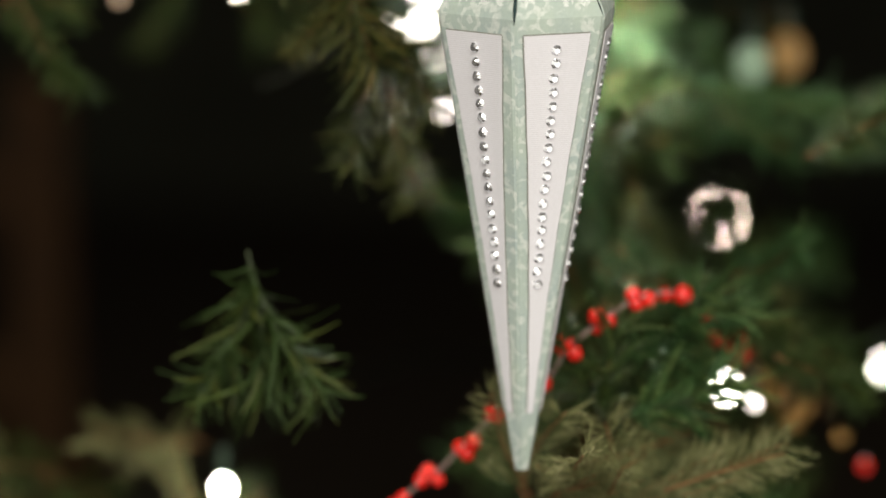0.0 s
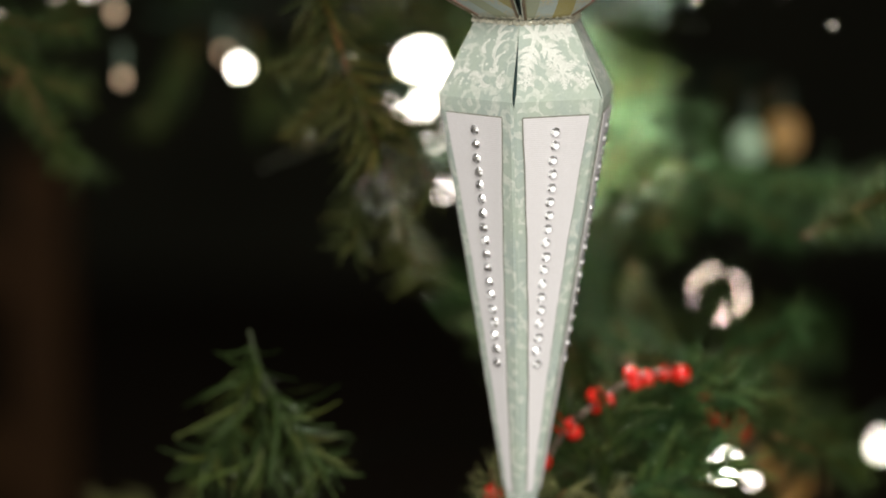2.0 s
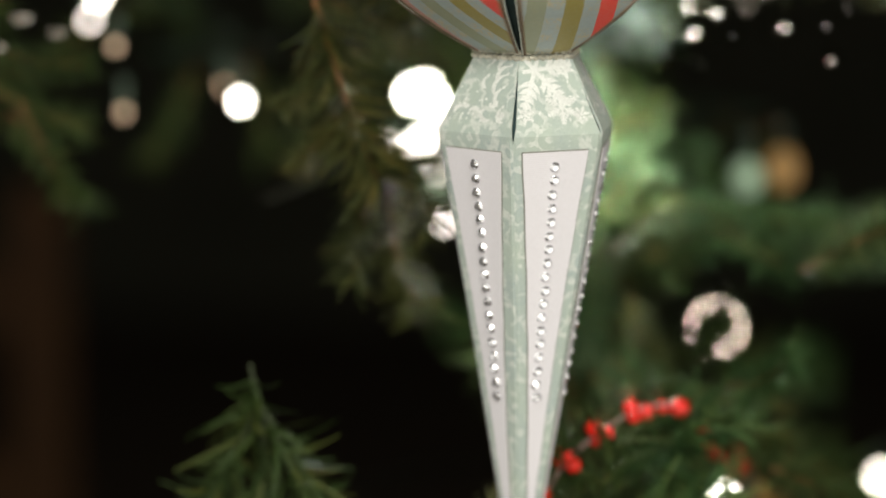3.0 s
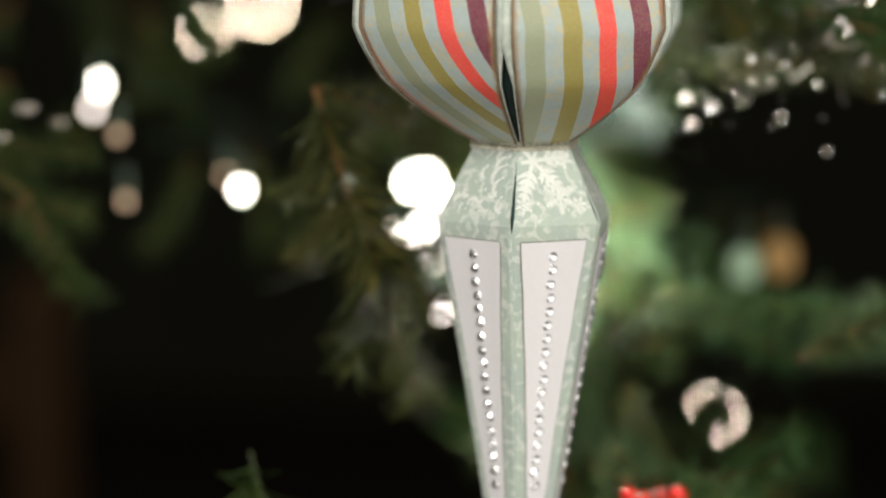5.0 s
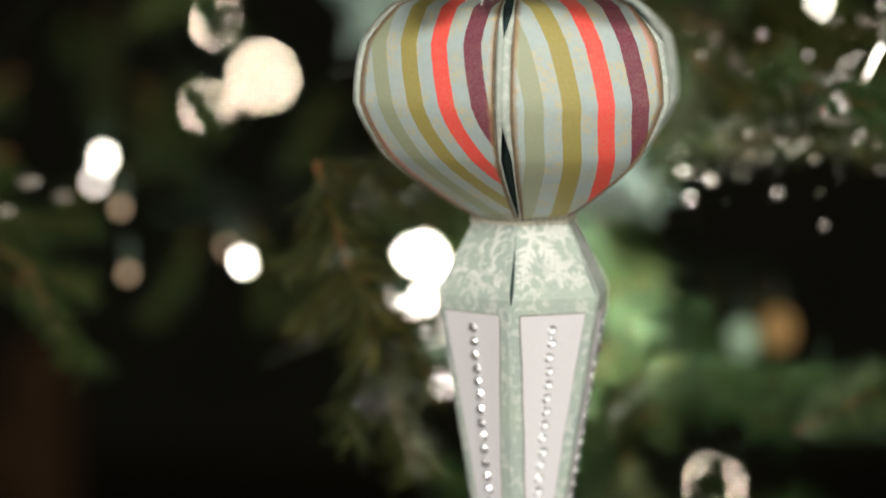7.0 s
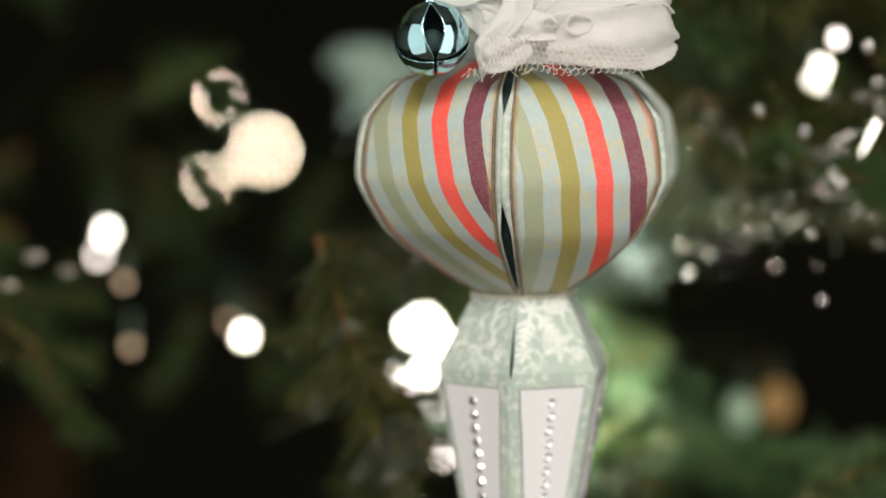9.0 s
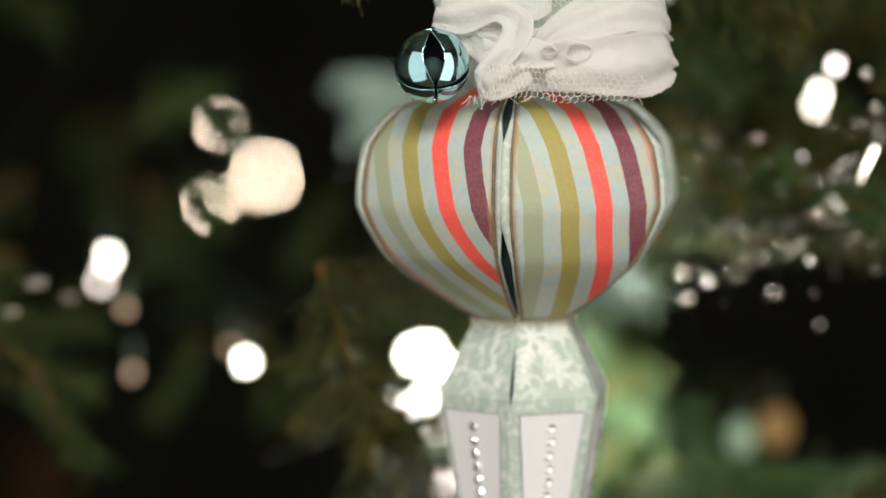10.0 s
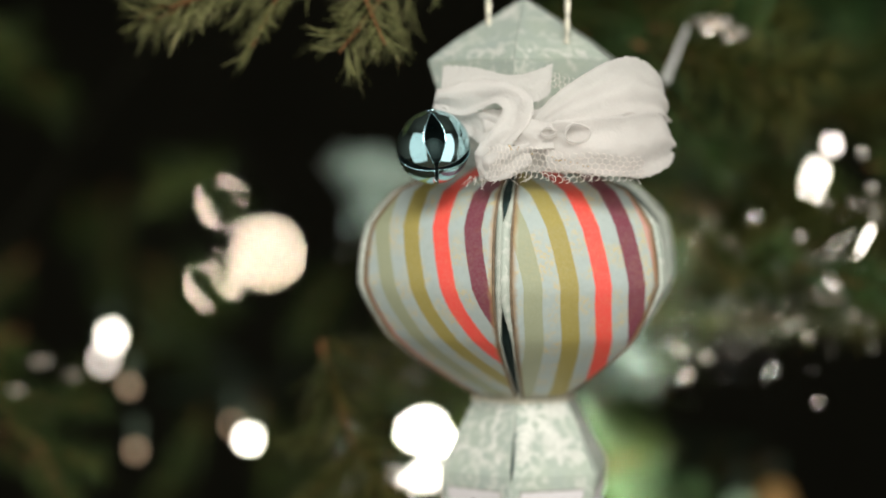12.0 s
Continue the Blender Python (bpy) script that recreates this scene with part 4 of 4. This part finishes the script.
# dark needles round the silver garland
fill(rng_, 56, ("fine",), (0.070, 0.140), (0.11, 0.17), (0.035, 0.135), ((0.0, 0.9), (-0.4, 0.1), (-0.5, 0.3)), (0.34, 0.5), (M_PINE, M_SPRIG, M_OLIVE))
# yellow-green bough that slants under the silver garland
fill(rng_, 34, ("fine", "pine"), (0.055, 0.105), (0.15, 0.21), (0.045, 0.110), ((0.2, 0.9), (-0.4, 0.0), (-0.5, 0.1)), (0.35, 0.55), (M_OLIVE, M_OLIVE, M_LIME))
# tips lit by the nearest bulb
for i, (x, y, z) in enumerate(KEEP_CLEAR):
    if y < 0.6:
        for j in range(3):
            branch("pine", i + j, (x + rng_.uniform(-0.03, 0.03), y + rng_.uniform(0.03, 0.05), z + rng_.uniform(0.01, 0.04)), (rng_.uniform(-0.6, 0.6), rng_.uniform(-0.3, 0.0), rng_.uniform(-1, -0.3)), 0.45, rng_.uniform(0, 6))
# thin foliage on the left side
for x0, x1, y0, y1, z0, z1, n in ((-0.29, -0.21, 0.20, 0.30, 0.00, 0.05, 4), (-0.11, -0.03, 0.34, 0.48, 0.02, 0.08, 9),
                                  (-0.30, -0.17, 0.30, 0.45, 0.10, 0.24, 5), (-0.26, -0.16, 0.40, 0.55, 0.00, 0.09, 5)):
    for i in range(n):
        p = (rng_.uniform(x0, x1), rng_.uniform(y0, y1), rng_.uniform(z0, z1))
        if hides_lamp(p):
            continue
        branch("pine", i, p, (rng_.uniform(-0.6, 0.6), rng_.uniform(-1, -0.2), rng_.uniform(-0.8, 0.1)), rng_.uniform(0.5, 0.8), rng_.uniform(0, 6))
# sprig at the upper right, its needles long and loose
for i, (p, d, z_) in enumerate([((0.045, 0.080, 0.152), (0.9, -0.1, -0.30), 0.62), ((0.060, 0.075, 0.150), (0.8, -0.1, -0.50), 0.50), ((0.050, 0.085, 0.140), (0.7, -0.1, -0.75), 0.48),
                                ((0.066, 0.070, 0.146), (0.95, -0.1, -0.12), 0.50), ((0.052, 0.090, 0.158), (0.9, -0.1, 0.05), 0.55)]):
    branch("sparse", i, p, d, z_ * 0.8, i * 0.9, (M_PINE_BLUE, M_OLIVE)[i % 2])
    branch("fine", i, p, d, z_, i * 1.9, (M_SPRIG, M_OLIVE, M_PINE)[i % 3])
# tips placed on the camera's sight lines to the far lamps
branch("sparse", 1, (0.121, 0.39, -0.130), (-0.4, -0.2, -0.45), 0.42, 0.5)
branch("sparse", 0, (-0.152, 0.34, 0.062), (0.5, -0.1, -0.75), 0.34, 1.5)
branch("sparse", 2, (-0.120, 0.30, 0.104), (-0.5, -0.2, -0.2), 0.4, 0.5)
branch("sparse", 1, (-0.143, 0.30, 0.093), (0.6, -0.1, -0.45), 0.28, 0.2)
# dark tips nearer than the rest, on both sides
near_rng = random.Random(77)
fill(near_rng, 30, ("fine",), (0.050, 0.110), (0.085, 0.130), (-0.110, 0.085), ((0.2, 1.0), (-0.4, 0.1), (-0.5, 0.3)), (0.34, 0.5), (M_PINE, M_OLIVE, M_PINE_BLUE))
for i in range(7):
    p = (near_rng.uniform(-0.215, -0.185), near_rng.uniform(0.11, 0.14), near_rng.uniform(-0.030, 0.020))
    branch("pine", i, p, (near_rng.uniform(0.2, 0.8), near_rng.uniform(-0.4, 0.0), near_rng.uniform(-0.6, -0.1)), near_rng.uniform(0.34, 0.46), near_rng.uniform(0, 6), M_PINE)
# frosted white fronds behind the bell
for i in range(16):
    branch("cedar", i, (rng_.uniform(-0.052, -0.026), rng_.uniform(0.34, 0.40), rng_.uniform(0.082, 0.100)), (rng_.uniform(-0.9, -0.1), rng_.uniform(-0.7, -0.2), rng_.uniform(-0.5, 0.2)), 0.32, rng_.uniform(0, 6), M_FROST)


# ---------------------------------------------------------------- string lights
def string_lights():
    ob = thing("string_lights", "string of small warm white fairy lights on dark wire", "fairy lights")
    # Bulbs 2-4 are added to widen the lamp's bloom, 6-7 for pale highlights.
    left_lamps = [(-0.0358, 0.4945, -0.0464, 3.6, "hot"), (-0.0419, 0.42, -0.0378, 2.8, "hot"), (-0.0302, 0.4, -0.0398, 2.8, "hot"), (-0.0355, 0.47, -0.0414, 2.8, "hot"), (-0.0355, 0.2936, -0.0427, 2.6, "mid"), (-0.0388, 0.30, -0.0494, 1.7, "soft"), (-0.0299, 0.30, -0.0584, 1.7, "soft"), (-0.0435, 0.2661, -0.0440, 2.2, "mid"), (-0.0503, 0.2661, -0.0402, 1.8, "soft"),
                  # Green entries are added glowing balls that stand for soft greenish blurs.
                  (-0.0299, 0.3354, -0.0704, 8.0, "green"), (-0.0263, 0.2661, -0.0761, 2.2, "soft"), (-0.1186, 0.3214, -0.0292, 2.3, "mid"), (-0.1262, 0.3284, -0.0232, 1.8, "dim"),
                  (-0.1901, 0.3779, 0.0141, 2.6, "mid"), (-0.1906, 0.3566, 0.0048, 2.0, "soft"), (-0.1684, 0.2661, 0.0016, 2.0, "dim"), (-0.1655, 0.2661, -0.0273, 2.0, "dim"),
                  (-0.1160, 0.16, -0.2147, 3.4, "hot")]
    # The last two are unseen fill bulbs, added behind the ornament to light boughs.
    right_lamps = [(0.0986, 0.2661, -0.2007, 3.2, "hot"), (0.0964, 0.14, -0.1731, 2.0, "soft"), (0.2036, 0.4797, -0.2472, 2.6, "mid"), (0.1423, 0.2936, 0.0961, 2.6, "mid"),
                   (0.1348, 0.18, 0.1114, 2.0, "soft"), (0.1396, 0.2867, 0.0898, 2.0, "mid"), (0.1303, 0.3354, -0.0623, 8.0, "amber"), (0.0550, 0.2661, -0.0625, 8.0, "green"),
                   (0.1064, 0.2661, -0.0564, 7.5, "green"), (0.0766, 0.18, 0.0882, 1.8, "dim"), (0.0842, 0.18, 0.0840, 1.8, "dim"), (0.0200, 0.125, -0.0300, 9.5, "bright"),
                   (0.0260, 0.125, 0.0500, 4.5, "bright")]
    lamps = left_lamps + right_lamps
    for x, y, z, r, how in lamps:
        bm = bmesh.new()
        ball(bm, (0, 0, 0), r * 0.001, 14, 1.25)
        b = smooth(part("bulb", bm, M_LIT[how], ob))
        b.location = (x, y, z)
        bm = bmesh.new()
        tube(bm, [(0, 0.001, r * 0.0012), (0, 0.004, r * 0.0012 + 0.012)], 0.0026, 10, 0.8)
        part("socket", bm, M_WIRE, b, "dark green bulb socket")
    for side in (-1, 1):
        pts = sorted([(x, y, z) for x, y, z, r, how in lamps if x * side > 0 and (side > 0 or z > -0.1)], key=lambda p: p[2])
        bm = bmesh.new()
        tube(bm, [(x, y + 0.10, z + 0.015) for x, y, z in curve_pts(pts, 90)], 0.0006, 5)
        part("wire", bm, M_WIRE, ob)


string_lights()


def far_lights():
    ob = thing("far_string_lights", "peach fairy lights deep behind the tree branches", "fairy lights")
    for x, y, z, r, how in ((-0.1937, 1.6441, -0.0191, 4.6, "far"), (-0.1888, 0.9626, 0.0009, 2.6, "far"), (-0.1683, 0.7925, 0.0629, 2.2, "far"), (0.1819, 1.1428, -0.3019, 3.6, "far")):
        bm = bmesh.new()
        ball(bm, (0, 0, 0), r * 0.001, 14, 1.2)
        b = smooth(part("bulb", bm, M_LIT[how], ob))
        b.location = (x, y, z)
        bm = bmesh.new()
        tube(bm, [(0, 0.003, r * 0.0012), (0, 0.006, r * 0.0012 + 0.012)], 0.0026, 10, 0.8)
        part("socket", bm, M_WIRE, b, "dark green bulb socket")


far_lights()


# ---------------------------------------------------------------- red bead garland
def bead_garland():
    ob = thing("bead_garland", "garland of glossy red bead clusters on thin thread", "garland")
    line = [(-0.055, 0.045, -0.195), (-0.0416, 0.04, -0.1812), (-0.0304, 0.036, -0.1723), (-0.0182, 0.032, -0.1582), (-0.0076, 0.030, -0.1473), (0.0088, 0.030, -0.1363),
            (0.0177, 0.030, -0.1233), (0.0299, 0.035, -0.1143), (0.0442, 0.040, -0.1068), (0.0601, 0.050, -0.1082), (0.0699, 0.065, -0.1201), (0.0778, 0.080, -0.1330), (0.0890, 0.085, -0.1384)]
    bm = bmesh.new()
    tube(bm, curve_pts(line, 80), 0.0007, 5)
    part("thread", bm, M_THREAD, ob, "thin grey-brown thread")
    beads = [(0.0582, -0.1052, 3.7), (0.0460, -0.1067, 3.2), (0.0406, -0.1050, 3.0), (0.0418, -0.1085, 2.6), (0.0520, -0.1050, 2.6), (0.0323, -0.1149, 2.8), (0.0277, -0.1130, 3.1), (0.0282, -0.1172, 2.5),
             (0.0202, -0.1265, 2.9), (0.0167, -0.1221, 3.0), (0.0148, -0.1250, 2.5), (0.0090, -0.1375, 3.3), (-0.0087, -0.1487, 3.3), (-0.0060, -0.1500, 2.5), (-0.0157, -0.1590, 3.0), (-0.0204, -0.1612, 3.0),
             (-0.0180, -0.1635, 2.8), (-0.0285, -0.1733, 2.6), (-0.0320, -0.1702, 3.2), (-0.0345, -0.1735, 2.8), (-0.0440, -0.1830, 3.0), (-0.0410, -0.1800, 2.6), (0.0668, -0.1129, 3.0), (0.0690, -0.1203, 2.4),
             (0.0715, -0.1220, 2.8), (0.0750, -0.1232, 2.9), (0.0780, -0.1248, 2.6), (0.0810, -0.1265, 2.6), (0.0800, -0.1212, 2.7)]
    for i, (x, z, r) in enumerate(beads):
        y = float(np.interp(x, [p[0] for p in line], [p[1] for p in line])) - 0.002 * math.cos(i * 2.3)
        f = (y + 0.93) / 0.965
        bm = bmesh.new()
        bmesh.ops.create_icosphere(bm, subdivisions=3, radius=r * 0.001)
        b = smooth(part("bead", bm, M_RED, ob))
        b.location = (-0.0265 + (x + 0.0265) * f, y, 0.119 + (z - 0.119) * f)
    return ob


bead_garland()


# ---------------------------------------------------------------- silver garland, icicle, amber berries
def silver_garland():
    ob = thing("silver_garland", "silver tinsel garland with small mirrored beads on the branches", "garland")
    rng = random.Random(8)
    line = curve_pts([(0.163, 0.085, 0.086), (0.140, 0.090, 0.084), (0.122, 0.095, 0.068), (0.108, 0.095, 0.050), (0.094, 0.105, 0.056), (0.074, 0.115, 0.050), (0.056, 0.130, 0.062), (0.045, 0.140, 0.070)], 90)
    bm = bmesh.new()
    tube(bm, line, 0.0003, 5)
    part("thread", bm, M_WIRE, ob)
    far = curve_pts([(0.062, 0.17, 0.062), (0.080, 0.17, 0.046), (0.105, 0.17, 0.048), (0.120, 0.16, 0.060)], 90)
    for i in range(170):
        near = i < 126
        spread = 0.015 if near else 0.011
        p = Vector((line if near else far)[rng.randrange(91)]) + Vector((rng.gauss(0, spread), rng.gauss(0, 0.012), rng.gauss(0, spread)))
        r = rng.choice((0.0004, 0.0006, 0.0009, 0.0013, 0.0019)) if near else rng.uniform(0.0010, 0.0022)
        bm = bmesh.new()
        ball(bm, (0, 0, 0), r, 12, 1.35)
        bead = smooth(part("bead", bm, M_SILVER, ob))
        bead.location, bead.rotation_euler = p, (rng.uniform(-0.5, 0.5), rng.uniform(-0.9, 0.9), 0)
    bm = bmesh.new()
    for i in range(150):
        p = Vector(line[rng.randrange(91)]) + Vector((rng.gauss(0, 0.009), rng.gauss(0, 0.010), rng.gauss(0, 0.009)))
        d = Vector((rng.gauss(0, 1), rng.gauss(0, 1), rng.gauss(0, 1))).normalized() * rng.uniform(0.006, 0.015)
        u = d.cross(Vector((rng.gauss(0, 1), rng.gauss(0, 1), rng.gauss(0, 1)))).normalized() * 0.0004
        grid(bm, [[p - u, p + u], [p + d * 0.5 - u * 0.9 + u.cross(d) * 2, p + d * 0.5 + u * 0.9 + u.cross(d) * 2], [p + d - u * 0.3, p + d + u * 0.3]])
    thicken(part("tinsel", bm, M_SILVER, ob, "fine silver tinsel blades"), 0.0001)


def icicle():
    ob = thing("icicle_ornament", "small frosted white icicle hanging from a branch", "ornament", (0.0640, 0.060, 0.158))
    bm = bmesh.new()
    tube(bm, [(0.0001 * math.sin(i), 0.0001 * math.cos(i), -0.0017 * i) for i in range(13)], 0.0007, 8, 1.9)
    smooth(part("icicle_body", bm, M_ICE, ob))
    bm = bmesh.new()
    ball(bm, (0, 0, -0.021), 0.0018, 12, 1.3)
    smooth(part("icicle_tip", bm, M_ICE, ob))
    bm = bmesh.new()
    tube(bm, [(0, 0, 0), (0.001, 0.01, 0.012), (0.002, 0.03, 0.016)], 0.0003, 5)
    part("hook", bm, M_WIRE, ob)
    ob.rotation_euler = (0, radians(22), 0)


def silver_leaf(at, size):
    ob = thing("silver_leaf", "crumpled shiny silver leaf clipped to a branch", "ornament", at, "silver leaves")
    ob.scale = (size,) * 3
    rng = random.Random(3)
    for k in range(5):
        bm = bmesh.new()
        a = 2 * math.pi * k / 5 + 0.3
        rows = []
        for i in range(8):
            t = i / 7
            w = 0.0020 * math.sin(math.pi * min(0.98, t * 0.9 + 0.08))
            c = Vector((math.cos(a) * 0.011 * t, -0.004 * math.sin(3 * t), math.sin(a) * 0.005 * t))
            n = Vector((-math.sin(a), 0.3, math.cos(a)))
            rows.append([c + n * (w * q) + Vector((0, rng.uniform(-0.0008, 0.0008), 0)) for q in (-1, -0.4, 0.2, 1)])
        grid(bm, rows)
        thicken(part("leaf", bm, M_SILVER, ob), 0.0003)


def wooden_chair():
    """A made-up chair behind the tree; its one visible post, fitted to the camera's view, stands for a brown blur."""
    ob = thing("wooden_chair", "made-up dark brown chair whose post stands for a brown upright blur", "chair", (-0.515, 1.00, -1.15))

    def bar(name, a, b, w, d):
        bm = bmesh.new()
        bmesh.ops.create_cube(bm, size=1.0)
        a, b = Vector(a), Vector(b)
        q = (b - a).normalized().to_track_quat("Z", "Y").to_matrix().to_4x4()
        m = Matrix.Translation((a + b) / 2) @ q @ Matrix.Diagonal((w, d, (b - a).length, 1))
        bmesh.ops.transform(bm, matrix=m, verts=bm.verts)
        bmesh.ops.bevel(bm, geom=bm.edges[:], offset=0.004, segments=2, affect="EDGES")
        part(name, bm, M_CHAIR, ob)

    for sx in (-1, 1):
        bar("back_post", (sx * 0.205, 0, 0), (sx * 0.205, 0.0, 0.98), 0.042, 0.030)
        bar("front_leg", (sx * 0.205, 0.40, 0), (sx * 0.205, 0.40, 0.44), 0.040, 0.036)
        bar("side_rail", (sx * 0.205, 0.02, 0.41), (sx * 0.205, 0.38, 0.41), 0.022, 0.060)
    for z in (0.62, 0.76, 0.90):
        bar("back_slat", (-0.184, 0, z), (0.184, 0, z), 0.016, 0.055)
    bar("seat", (-0.225, 0.20, 0.455), (0.225, 0.20, 0.455), 0.030, 0.43)


def berry_pick(at, n, spread, seed):
    ob = thing("amber_berry_pick", "small cluster of amber brown berries among the needles", "decoration", at, "amber berry picks")
    rng = random.Random(seed)
    bm = bmesh.new()
    tube(bm, [(0, 0.02, 0.01), (0, 0.01, 0.006), (0, 0, 0)], 0.0006, 5)
    part("stalk", bm, M_BARK, ob)
    for i in range(n):
        bm = bmesh.new()
        ball(bm, (0, 0, 0), rng.uniform(0.0028, 0.0048), 12)
        smooth(part("berry", bm, M_AMBER, ob)).location = (rng.gauss(0, spread), rng.uniform(-0.006, 0.006), rng.gauss(0, spread))


def red_bauble():
    ob = thing("red_bauble", "small glossy red ball hanging low in the branches", "ornament", (0.1424, 0.15, -0.2026))
    bm = bmesh.new()
    ball(bm, (0, 0, 0), 0.0029, 18)
    smooth(part("ball", bm, M_RED, ob))
    bm = bmesh.new()
    tube(bm, [(0, 0, 0.0026), (0, 0, 0.0040)], 0.0009, 8)
    part("cap", bm, M_SILVER, ob, "silver cap")


silver_garland()
icicle()
silver_leaf((0.0737, 0.062, 0.1584), 0.9)
silver_leaf((0.0813, 0.066, 0.1551), 0.7)
silver_leaf((-0.1865, 0.12, 0.027), 0.5)
silver_leaf((-0.1749, 0.13, 0.0206), 0.4)
silver_leaf((-0.1949, 0.11, 0.0168), 0.4)
red_bauble()
wooden_chair()
for i_, (p_, n_, s_) in enumerate([((0.115, 0.17, -0.183), 2, 0.005), ((0.131, 0.18, -0.190), 2, 0.006), ((0.100, 0.17, -0.170), 4, 0.005), ((0.060, 0.20, -0.078), 4, 0.005), ((0.155, 0.16, 0.045), 4, 0.005)]):
    berry_pick(p_, n_, s_, i_)
